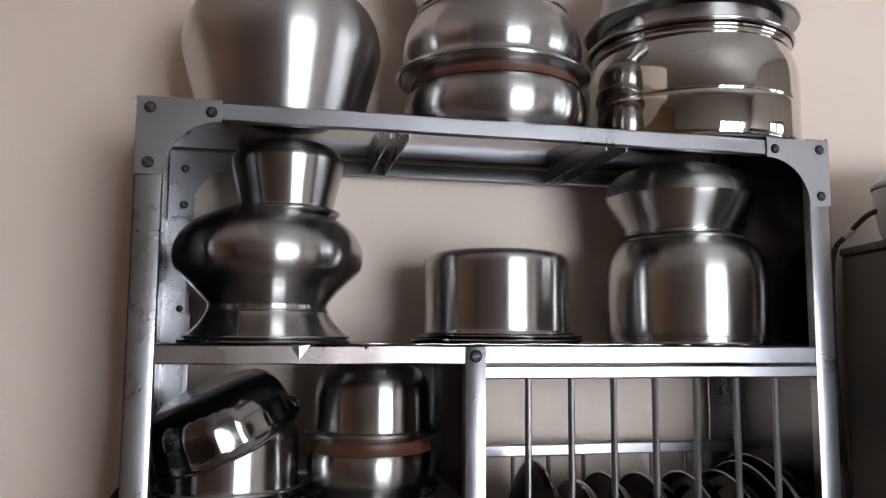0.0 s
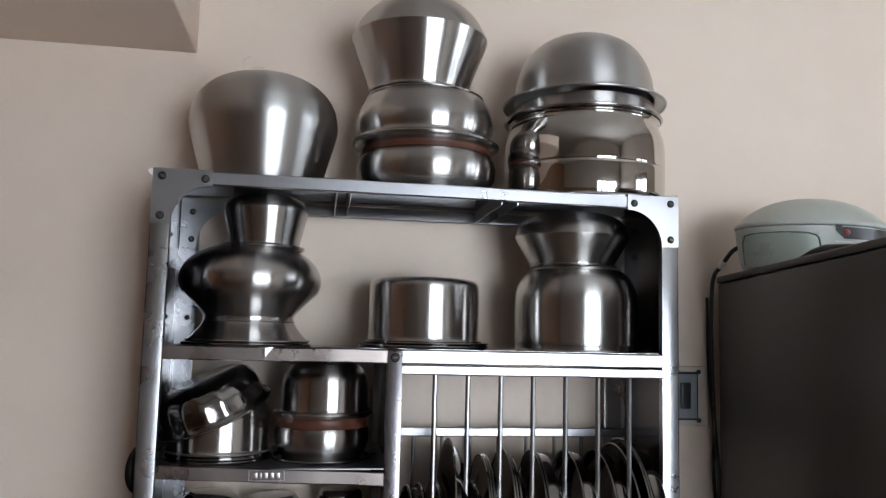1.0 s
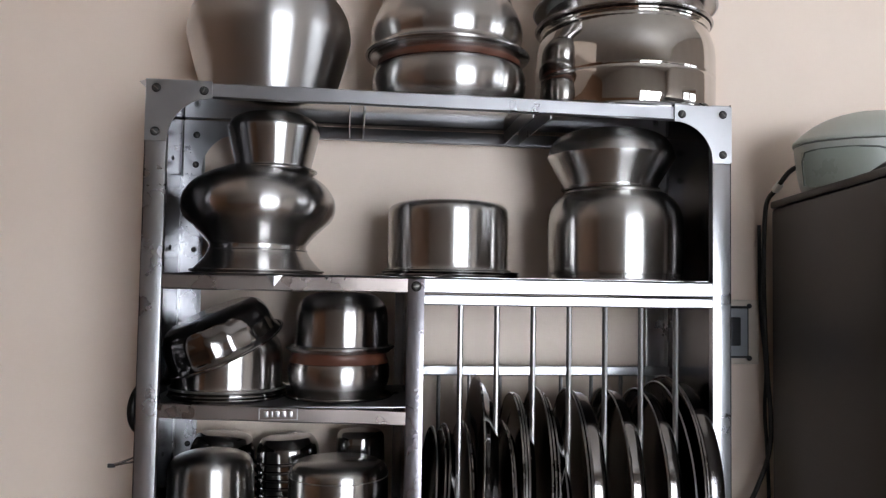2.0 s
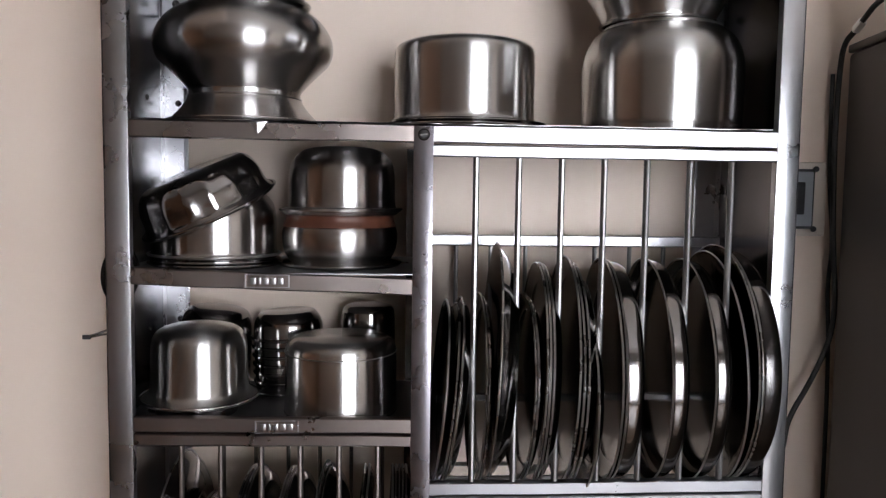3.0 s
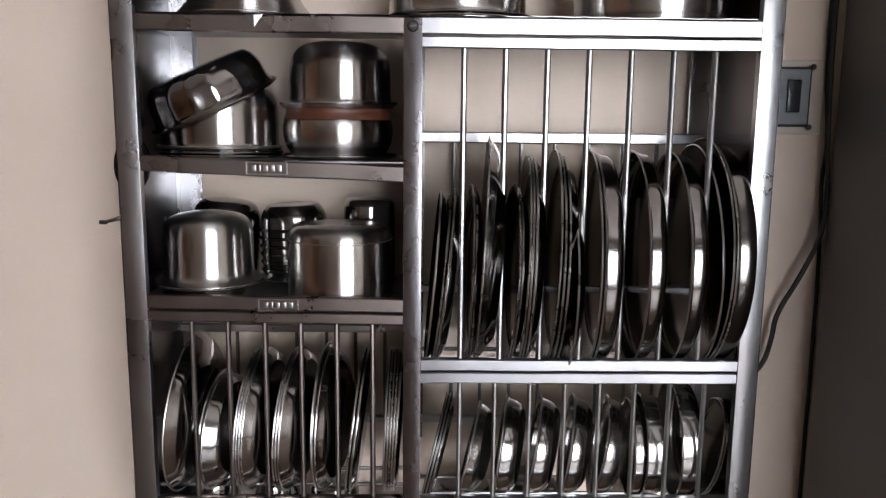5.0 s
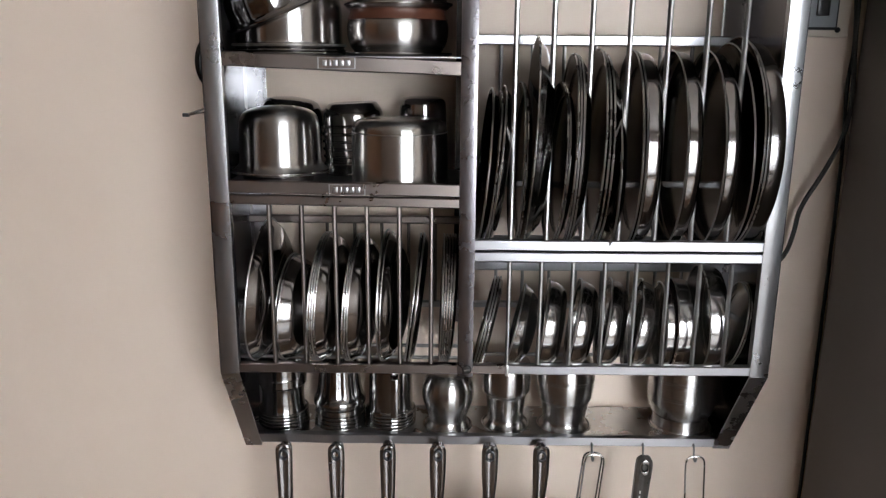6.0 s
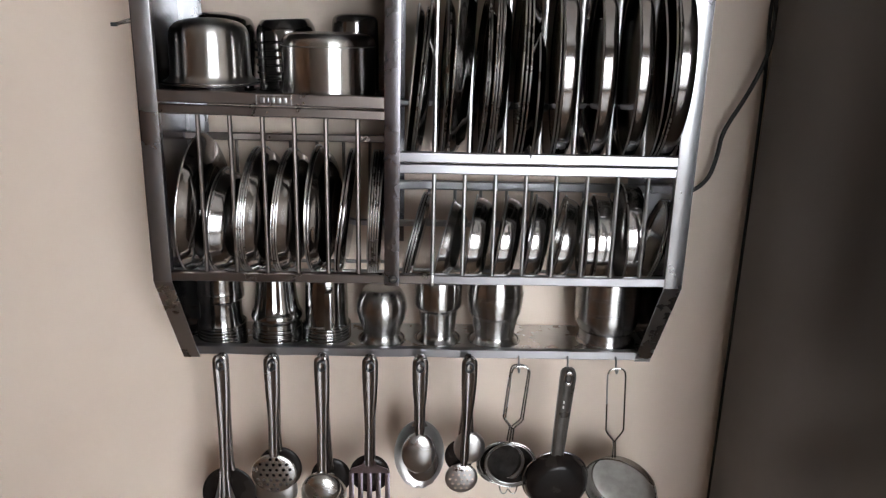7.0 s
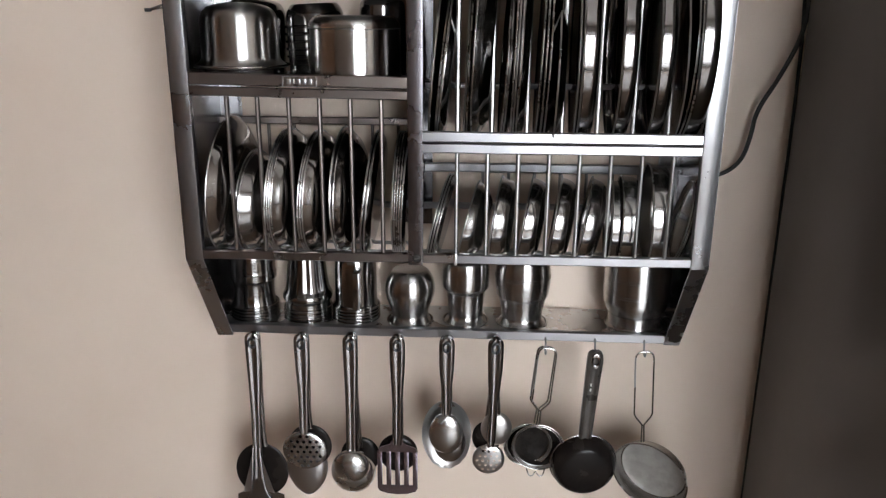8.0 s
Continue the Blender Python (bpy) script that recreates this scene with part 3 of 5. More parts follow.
# on top of the rack
vessel("round_pot", [(0.086, 0), (0.093, 0.02), (0.106, 0.066), (0.1125, 0.09), (0.1125, 0.104), (0.1085, 0.122), (0.1085, 0.122), (0.107, 0.1265), (0.098, 0.143), (0.078, 0.161), (0.045, 0.174), (0, 0.179)], (0.137, YC, TZ), ALU, "satin steel round-bellied pot turned upside down", "pot")
b1 = vessel("wide_bowl", [(0.114, 0.077), (0.112, 0.075), (0.101, 0.070), (0.101, 0.064), (0.109, 0.052), (0.111, 0.035), (0.106, 0.012), (0.088, 0.0), (0.088, 0.0), (0, 0.0)], (0.391, YC, TZ), STEEL, "steel wide-bellied bowl with a brown neck", "bowl")
part("neck_band", lathe([(0.1045, 0.0735), (0.1022, 0.069), (0.1024, 0.065), (0.1055, 0.0595)], closed=True, rounds=1), BROWN, b1, "brown band under the rim", local=True)
vessel("wide_bowl", [(0.115, 0), (0.111, 0.003), (0.1045, 0.010), (0.109, 0.024), (0.109, 0.040), (0.102, 0.060), (0.093, 0.075), (0.093, 0.075), (0.086, 0.080), (0, 0.081)], (0.387, YC, TZ + 0.0785), STEEL, "steel bowl turned upside down on another bowl", "bowl", beads=((0.0925, 0.0765, 0.0014),))
vessel("cone_pot", [(0.079, 0), (0.077, 0.003), (0.078, 0.008), (0.108, 0.086), (0.1095, 0.090), (0.1095, 0.090), (0.107, 0.096), (0.093, 0.124), (0.068, 0.146), (0.036, 0.157), (0, 0.160)], (0.375, YC, TZ + 0.161), STEEL, "steel cone-shaped pot with a domed bottom, upside down", "pot")
vessel("big_pot", [(0.121, 0.127), (0.119, 0.124), (0.124, 0.112), (0.130, 0.094), (0.1305, 0.055), (0.1305, 0.052), (0.1295, 0.05), (0.1305, 0.048), (0.1298, 0.008), (0.1275, 0.0015), (0.1275, 0.0015), (0.122, 0.0), (0, 0)], (0.651, YC, TZ), MIRROR, "large mirror-polished steel pot", "pot", bead=0.002)
vessel("pot_lid", [(0.127, 0.004), (0.124, 0.006), (0.117, 0.007), (0.115, 0.009), (0, 0.011)], (0.649, YC, TZ + 0.1285), STEEL, "flat steel lid on the large pot", "lid", bead=0.002)
vessel("deep_bowl", [(0.132, 0.018), (0.130, 0.0225), (0.116, 0.026), (0.114, 0.030), (0.112, 0.055), (0.104, 0.084), (0.086, 0.112), (0.056, 0.131), (0.024, 0.138), (0, 0.139)], (0.651, YC, TZ + 0.142), ALU, "satin steel deep bowl upside down with a wide rim", "bowl", bead=0.002)
vessel("steel_ring_band", [(0.1135, 0.0), (0.1135, 0.0), (0.1135, 0.017), (0.1135, 0.017), (0.110, 0.0185), (0, 0.0187)], (0.651, YC, TZ + 0.1403), STEEL, "steel bowl showing below the rim of the deep bowl", "bowl", bead=0)

# upper shelf
vessel("flat_plate", [(0.094, 0.0), (0.09, 0.002), (0.05, 0.003), (0, 0.003)], (0.126, YC, S1), PLATE, "flat steel plate on the shelf", "plate", bead=0.0012)
vessel("handi_pot", [(0.090, 0), (0.087, 0.003), (0.073, 0.018), (0.066, 0.030), (0.066, 0.030), (0.0655, 0.034), (0.0655, 0.038), (0.078, 0.052), (0.0995, 0.0725), (0.0995, 0.0725), (0.1035, 0.080), (0.1055, 0.091), (0.1025, 0.107), (0.088, 0.126), (0.064, 0.1380), (0.057, 0.1400), (0.042, 0.147), (0, 0.153)], (0.128, YC, S1 + 0.0042), STEEL, "dark steel handi pot upside down with a flared rim", "pot", beads=((0.0665, 0.030, 0.0012),))
vessel("small_pot", [(0.059, 0), (0.056, 0.003), (0.0515, 0.005), (0.0525, 0.010), (0.0635, 0.056), (0.0635, 0.060), (0.0635, 0.060), (0.058, 0.072), (0.040, 0.081), (0, 0.083)], (0.146, YC, S1 + 0.1435), STEEL, "small steel pot upside down on a handi pot", "pot")
for k in range(2):
    vessel("flat_plate", [(0.101 - 0.004 * k, 0.0025), (0.098 - 0.004 * k, 0.001), (0.08, 0.0), (0, 0)], (0.393 + 0.004 * k, YC, S1 + 0.0045 * k), PLATE, "flat steel plate under a cooking pot", "plate", bead=0.0012, group="plates under the pot")
vessel("straight_pot", [(0.089, 0), (0.0865, 0.003), (0.0855, 0.006), (0.0858, 0.080), (0.084, 0.090), (0.074, 0.0955), (0.06, 0.0975), (0, 0.099)], (0.393, YC, S1 + 0.0095), STEEL, "straight-sided steel pot turned upside down", "pot")
vessel("round_pot", [(0.095, 0), (0.096, 0.008), (0.0975, 0.012), (0.0985, 0.07), (0.097, 0.094), (0.089, 0.114), (0.076, 0.126), (0.068, 0.129), (0, 0.130)], (0.639, YC, S1), SATIN, "satin steel round-shouldered pot upside down", "pot", beads=((0.070, 0.129, 0.0018),))
vessel("small_pot", [(0.070, 0), (0.067, 0.003), (0.068, 0.006), (0.091, 0.044), (0.0925, 0.048), (0.0925, 0.048), (0.088, 0.066), (0.074, 0.080), (0.05, 0.087), (0, 0.088)], (0.632, YC, S1 + 0.1322), SATIN, "satin steel wide-shouldered pot upside down", "pot")

# middle shelf of the small bay
for k in range(3):
    vessel("flat_plate", [(0.078 - 0.002 * k, 0.0025), (0.075, 0.001), (0.06, 0.0), (0, 0)], (0.095, 0.100, S2 + 0.0038 * k), PLATE, "small flat steel plate under bowls", "plate", bead=0.0011, group="plates under the bowls")
vessel("steel_bowl", [(0.0765, 0), (0.0735, 0.003), (0.072, 0.006), (0.0725, 0.045), (0.069, 0.064), (0.055, 0.077), (0, 0.080)], (0.094, 0.100, S2 + 0.012), STEEL, "steel bowl upside down under a leaning bowl", "bowl")
lean = pose(0, 0, 0, 4, -25.5, 20)
vessel("hammered_bowl", [(0.083, 0), (0.079, 0.003), (0.076, 0.010), (0.075, 0.030), (0.068, 0.044), (0.060, 0.049), (0.060, 0.049), (0, 0.051)], (0.089, 0.098, S2 + 0.0645), PLATE, "steel bowl with panelled sides leaning over another bowl", "bowl", m=lean, wobble=lambda a, z: 1 - 0.030 * (abs(math.sin(8 * a)) if 0.006 < z < 0.046 else 0), seg=96)
vessel("flat_plate", [(0.074, 0.0025), (0.071, 0.001), (0.055, 0.0), (0, 0)], (0.243, 0.100, S2), PLATE, "small flat steel plate under a bowl", "plate", bead=0.0012)
b2 = vessel("steel_bowl", [(0.0715, 0.062), (0.070, 0.060), (0.063, 0.057), (0.063, 0.052), (0.0685, 0.042), (0.070, 0.030), (0.067, 0.012), (0.058, 0.0), (0.058, 0.0), (0, 0)], (0.243, 0.100, S2 + 0.0035), STEEL, "steel bowl with a brown neck", "bowl")
part("neck_band", lathe([(0.0675, 0.0600), (0.0648, 0.0572), (0.0648, 0.0520), (0.0688, 0.0442)], closed=True, rounds=1), BROWN, b2, "brown band under the rim", local=True)
vessel("round_pot", [(0.071, 0), (0.067, 0.002), (0.0632, 0.005), (0.0635, 0.042), (0.060, 0.059), (0.049, 0.071), (0.03, 0.0755), (0, 0.076)], (0.246, 0.100, S2 + 0.067), STEEL, "steel pot upside down on a bowl", "pot")

# lower shelf of the small bay
vessel("steel_cup", [(0.052, 0.019), (0.0505, 0.017), (0.047, 0.002), (0.045, 0.0), (0.045, 0.0), (0, 0)], (0.077, 0.075, S3), SATIN, "low steel cup under a bowl", "cup", bead=0)
vessel("steel_bowl", [(0.068, 0), (0.064, 0.003), (0.058, 0.008), (0.0555, 0.014), (0.0555, 0.062), (0.052, 0.076), (0.042, 0.084), (0.02, 0.0885), (0, 0.089)], (0.080, 0.076, S3 + 0.0185), SATIN, "satin steel bowl upside down with a flared rim", "bowl")
vessel("cooking_pot", [(0.067, 0), (0.068, 0.004), (0.067, 0.010), (0.0665, 0.072), (0.0665, 0.072), (0.065, 0.082), (0.058, 0.089), (0.050, 0.0905), (0.050, 0.0905), (0, 0.0895)], (0.246, 0.082, S3), SATIN, "satin steel cooking pot upside down on the shelf", "pot", bead=0.0012, beads=((0.0664, 0.0728, 0.0007),))
vessel("dark_bowl", [(0.050, 0), (0.048, 0.004), (0.047, 0.075), (0.043, 0.098), (0.034, 0.108), (0, 0.111)], (0.072, 0.172, S3), PLATE, "dark steel bowl upside down at the back", "bowl", m=pose(0, 0, 0.004, 0, 5, 0))
vessel("ribbed_jar", [(0.046, 0), (0.046, 0.01), (0.045, 0.08), (0.043, 0.093), (0.036, 0.103), (0.034, 0.1035), (0.034, 0.1035), (0, 0.103)], (0.176, 0.172, S3), PLATE, "dark steel jar with ribbed sides", "jar", m=pose(0, 0, 0.003, 0, -3, 0), beads=tuple((0.0462, 0.016 + 0.011 * k, 0.0022) for k in range(6)))
vessel("small_tin", [(0.036, 0), (0.036, 0.004), (0.0355, 0.100), (0.033, 0.112), (0.022, 0.116), (0, 0.1165)], (0.276, 0.176, S3), PLATE, "small round dark steel tin", "tin")


# ---------------------------------------------------------------- plates in the racks
def plate(kind, R, depth, at, lean=0.0, yaw=0.0, base=0.8, label="", group="", material=PLATE, soft=False):
    """A plate on edge: the hollow side looks along -x, the base along +x. at: the rim's centre."""
    if soft:
        prof = [(R, 0), (R * 0.988, depth * 0.06), (R * 0.958, depth * 0.20), (R * 0.905, depth * 0.50), (R * (0.46 + base * 0.5), depth * 0.80), (R * (base + 0.07), depth * 0.95), (R * (base + 0.01), depth * 0.98), (R * (base + 0.01), depth * 0.98), (R * base, depth), (R * (base - 0.05), depth * 0.97), (0, depth * 0.95)]
    elif "bowl" in kind:
        prof = [(R, 0), (R * 0.985, 0.0012), (R * 0.955, depth * 0.10), (R * 0.945, depth * 0.35), (R * 0.90, depth * 0.66), (R * 0.78, depth * 0.93), (R * 0.64, depth), (R * 0.62, depth * 0.97), (0, depth * 0.96)]
    elif depth < 0.014:
        prof = [(R, 0), (R - 0.001, 0.0006), (R * 0.985, depth * 0.25), (R * 0.91, depth * 0.8), (R * 0.85, depth), (R * 0.83, depth), (0, depth * 0.94)]
    else:
        prof = [(R, 0), (R - 0.001, 0.0008), (R * 0.986, 0.003), (R * 0.984, depth * 0.30), (R * 0.980, depth * 0.62), (R * 0.966, depth * 0.82), (R * 0.93, depth * 0.97), (R * 0.90, depth), (R * 0.87, depth), (R * 0.84, depth * 0.96), (0, depth * 0.94)]
    rounds = 0 if depth < 0.014 and not soft and "bowl" not in kind else 2
    m = pose(*at, 0, 0, yaw) @ pose(0, 0, 0, 0, 90 + lean, 0)
    ob = solid(kind, lathe(prof, thick=0.001, seg=64, rounds=rounds), material, label, "bowl" if "bowl" in kind else "plate", group, m=m, angle=32)
    part("rim", ring_bead(R, 0.0006, 0.0012, 64), PLATE_RIM, ob, local=True)
    return ob


G1 = "dinner plates in the upper plate rack"
UB = 1.1365                     # where the plates stand
def up(R, x, depth, lean=0.0, yaw=0.0, base=0.84, y=0.090, kind="dinner_plate", label="round steel dinner plate standing on edge", material=PLATE, soft=False, rest=UB, group=G1):
    z = rest + R * math.cos(radians(lean))
    plate(kind, R, depth, (x, y, z), lean, yaw, base, label, group, material, soft)


up(0.110, 0.3640, 0.010, 5, 0, label="flat steel plate leaning on edge in the rack")
up(0.108, 0.3745, 0.008, 6)
up(0.112, 0.3785, 0.012, 6.5)
up(0.114, 0.4095, 0.008, 2)
up(0.113, 0.4130, 0.008, 2)
up(0.145, 0.4270, 0.024, 3, -3, 0.72, label="large deep steel plate standing on edge", soft=True)
up(0.114, 0.4630, 0.010, 3)
up(0.113, 0.4665, 0.010, 3)
up(0.133, 0.4790, 0.008, 2, -3)
up(0.133, 0.4825, 0.008, 2, -3)
up(0.132, 0.4865, 0.012, 2, -3)
up(0.137, 0.5140, 0.010, 2, -3)
up(0.135, 0.5195, 0.010, 1.5, -3)
up(0.133, 0.5250, 0.015, 1.5, -3, 0.78, soft=True)
up(0.106, 0.5345, 0.012, 1, -3, 0.7, y=0.06, kind="small_bowl", label="shallow steel bowl tucked between plates", soft=True)
up(0.136, 0.5640, 0.012, 0, -4)
up(0.135, 0.5690, 0.022, 0, -4)
up(0.136, 0.6190, 0.022, 0, -4)
up(0.136, 0.6665, 0.022, 0, -4)
up(0.141, 0.7010, 0.010, -2, -4, label="embossed steel plate leaning against a larger plate", base=0.8, material=EMBOSSED)
up(0.145, 0.7085, 0.010, 0, -3, label="large steel plate standing on edge", base=0.8)
up(0.143, 0.7135, 0.026, 0, -3, label="large deep steel plate standing on edge")

G2 = "small bowls in the lower plate rack"
LB, SB = 0.948, 0.961
def low(R, x, depth, lean=0.0, yaw=0.0, base=0.7, y=0.090, kind="small_bowl", label="small shallow steel bowl standing on edge", material=BOWL, soft=False):
    up(R, x, depth, lean, yaw, base, y, kind, label, material, soft, LB, G2)


for k in range(3):
    low(0.069, 0.3690 + 0.0042 * k, 0.006, 13, -6, 0.8, kind="side_plate", label="small steel plate leaning in the rack")
low(0.0635, 0.4150, 0.030, 13, -7, 0.55, soft=True)
low(0.0665, 0.4565, 0.030, 7, -7)
low(0.0670, 0.5010, 0.030, 9, -7)
low(0.0675, 0.5460, 0.029, 8, -7)
low(0.0675, 0.5900, 0.029, 10, -7)
low(0.0640, 0.6290, 0.016, 1, -4, kind="deep_plate", label="small deep steel plate standing on edge")
low(0.0675, 0.6440, 0.026, 1, -4, kind="deep_plate", label="small deep steel plate standing on edge")
low(0.0770, 0.6860, 0.028, -1, -4, kind="deep_plate", label="larger deep steel plate standing on edge")
low(0.0660, 0.7370, 0.006, 13, -6, 0.8, kind="side_plate", label="small steel plate leaning in the rack")
low(0.0660, 0.7410, 0.007, 13, -6, 0.8, kind="side_plate", label="small steel plate leaning in the rack")

G3 = "plates and lids in the side plate rack"
def left(R, x, depth, lean=0.0, yaw=0.0, base=0.75, y=0.085, kind="side_plate", label="steel side plate standing on edge", material=PLATE, soft=False):
    up(R, x, depth, lean, yaw, base, y, kind, label, material, soft, SB, G3)


left(0.104, 0.0460, 0.030, 5, -2, 0.62, label="large shallow steel plate leaning on edge", soft=True)
left(0.078, 0.0820, 0.010, 4, -5, 0.85)
left(0.077, 0.0860, 0.038, 4, -5, 0.52, kind="small_bowl", label="steel bowl with a raised foot on edge", soft=True)
for k in range(4):
    left(0.094, 0.1300 + 0.0032 * k, 0.010 if k < 3 else 0.032, 4, -4, 0.5, soft=(k == 3))
for k in range(3):
    left(0.093, 0.1770 + 0.0035 * k, 0.010 if k < 2 else 0.032, 4, -4, 0.5, soft=(k == 2))
left(0.096, 0.2240, 0.010, 1, -4)
left(0.094, 0.2285, 0.026, 2, -4, 0.55, soft=True)
for k in range(2):
    left(0.094, 0.2640 + 0.005 * k, 0.009, 7, 0, 0.8)
for k in range(5):
    left(0.093, 0.3060 + 0.0035 * k, 0.006, 2 + k * 0.4, 0, 0.85, label="thin steel plate in a tight row")

# ---------------------------------------------------------------- tumblers on the bottom shelf
BZ = 0.8172
def tumbler(name, profile, at, label, category="tumbler", beads=(), material=TUMBLER, **k):
    return vessel(name, profile, at, material, label, category, bead=0.0014, beads=beads, group="tumblers on the bottom shelf", **k)


tumbler("tumbler", [(0.040, 0), (0.0385, 0.003), (0.0375, 0.022), (0.0345, 0.028), (0.0330, 0.05), (0.0350, 0.066), (0.0385, 0.069), (0.0385, 0.069), (0.0385, 0.080), (0.0385, 0.080), (0.037, 0.082), (0.0375, 0.115), (0.032, 0.122), (0, 0.123)], (0.050, 0.165, BZ - 0.001), "steel tumblers nested upside down with a banded waist", beads=tuple((0.0395, 0.007 + 0.0055 * k, 0.0016) for k in range(4)), material=DARK_TUMBLER)
tumbler("fluted_tumbler", [(0.0405, 0), (0.0395, 0.003), (0.0385, 0.030), (0.0385, 0.030), (0.0425, 0.036), (0.0420, 0.044), (0.036, 0.052), (0.031, 0.10), (0.029, 0.118), (0, 0.119)], (0.142, 0.165, BZ - 0.001), "fluted steel tumblers nested upside down", beads=tuple((0.0400, 0.007 + 0.0065 * k, 0.0016) for k in range(3)), wobble=lambda a, z: 1 - 0.05 * max(0.0, math.cos(9 * a)) * (1 if 0.05 < z < 0.117 else 0), seg=72, material=DARK_TUMBLER)
mug = tumbler("mug", [(0.0395, 0), (0.0385, 0.003), (0.0385, 0.026), (0.0355, 0.029), (0.0355, 0.029), (0.0350, 0.105), (0.031, 0.112), (0, 0.113)], (0.225, 0.165, BZ - 0.001), "straight steel mug upside down with a strap handle", "mug", beads=tuple((0.0392, 0.007 + 0.0055 * k, 0.0016) for k in range(4)), material=DARK_TUMBLER)
bm = bmesh.new()
box(bm, 0.004, 0.015, -0.062, -0.060, 0.034, 0.098, 0.0006)
box(bm, 0.004, 0.015, -0.060, -0.034, 0.034, 0.036, 0.0006)
box(bm, 0.004, 0.015, -0.060, -0.034, 0.096, 0.098, 0.0006)
part("handle", bm, DARK_TUMBLER, mug, "flat strap handle", local=True, angle=50)
tumbler("lota_pot", [(0.0385, 0), (0.036, 0.002), (0.0305, 0.010), (0.0310, 0.018), (0.040, 0.042), (0.0425, 0.056), (0.040, 0.074), (0.032, 0.088), (0.027, 0.0915), (0.027, 0.0915), (0, 0.091)], (0.318, 0.155, BZ - 0.001), "small round steel lota pot upside down", "pot")
tumbler("stepped_tumbler", [(0.038, 0), (0.036, 0.0015), (0.0295, 0.008), (0.0285, 0.016), (0.0325, 0.052), (0.0345, 0.056), (0.0345, 0.056), (0.0385, 0.060), (0.0395, 0.066), (0.0395, 0.105), (0.034, 0.112), (0, 0.113)], (0.412, 0.160, BZ - 0.001), "stepped steel tumbler upside down")
tumbler("stepped_tumbler", [(0.043, 0), (0.041, 0.0015), (0.0345, 0.008), (0.0335, 0.014), (0.0395, 0.046), (0.043, 0.050), (0.0435, 0.054), (0.0462, 0.072), (0.0455, 0.096), (0.041, 0.115), (0.034, 0.122), (0, 0.123)], (0.507, 0.158, BZ - 0.001), "round-shouldered steel tumbler upside down with bands", beads=((0.0462, 0.082, 0.0007), (0.0462, 0.086, 0.0007)))
tumbler("steel_canister", [(0.049, 0), (0.0465, 0.0015), (0.0440, 0.004), (0.0440, 0.022), (0.0440, 0.022), (0.0475, 0.026), (0.0530, 0.040), (0.0540, 0.05), (0.0540, 0.12), (0.049, 0.128), (0, 0.129)], (0.697, 0.160, BZ - 0.001), "wide satin steel canister upside down with bands", "canister", beads=((0.0541, 0.058, 0.0007), (0.0541, 0.062, 0.0007), (0.0541, 0.086, 0.0007), (0.0541, 0.090, 0.0007)))


# ---------------------------------------------------------------- hanging utensils
def strap(points, thick=0.0016, dish=0.0030):
    """A handle: rows of (x, y, z, half width), bowed across like pressed sheet."""
    bm = bmesh.new()
    rows = []
    pts = soften([tuple(p) for p in points], 2)
    sec = [(-1, 0), (-0.8, 0.75), (-0.55, 1.0), (-0.25, 0.45), (0, 0.3), (0.25, 0.45), (0.55, 1.0), (0.8, 0.75), (1, 0)]
    for x, y, z, w in pts:
        f = [bm.verts.new((x + w * u, y - dish * h, z)) for u, h in sec]
        b = [bm.verts.new((x + w * u, y + thick - dish * h, z)) for u, h in sec]
        rows.append(f + b[::-1])
    n = len(rows[0])
    for p, q in zip(rows, rows[1:]):
        for k in range(n):
            bm.faces.new((p[k], p[(k + 1) % n], q[(k + 1) % n], q[k]))
    bm.faces.new(rows[0])
    bm.faces.new(rows[-1][::-1])
    return bm


def eye_handle(x, y, z0, z1, w0, w1, w2, x2=None, y2=None):
    """A handle with a rounded top end and a hanging eye."""
    x2 = x if x2 is None else x2
    y2 = y if y2 is None else y2
    pts = [(x, y, z0 + 0.012, 0.002), (x, y, z0 + 0.0105, w0 * 0.62), (x, y, z0 + 0.006, w0 * 0.95), (x, y, z0 - 0.006, w0), (x, y, z0 - 0.05, w0 * 0.92)]
    for k in (0.4, 0.7, 0.9):
        pts.append((x + (x2 - x) * k, y + (y2 - y) * k, z0 - 0.05 + (z1 - z0 + 0.05) * k, w1))
    pts.append((x2, y2, z1, w2))
    return strap(pts)


def eye(x, y, z):
    return ring_of(x, y - 0.001, z - 0.002, 0.0058, 0.0017, 1.35)


def ring_of(x, y, z, R, r, tall=1.0):
    bm = ring_bead(R, 0, r, 20)
    bm.transform(Matrix.Translation((x, y, z)) @ Matrix.Diagonal((1, 1, tall, 1)) @ Matrix.Rotation(radians(90), 4, "X"))
    return bm


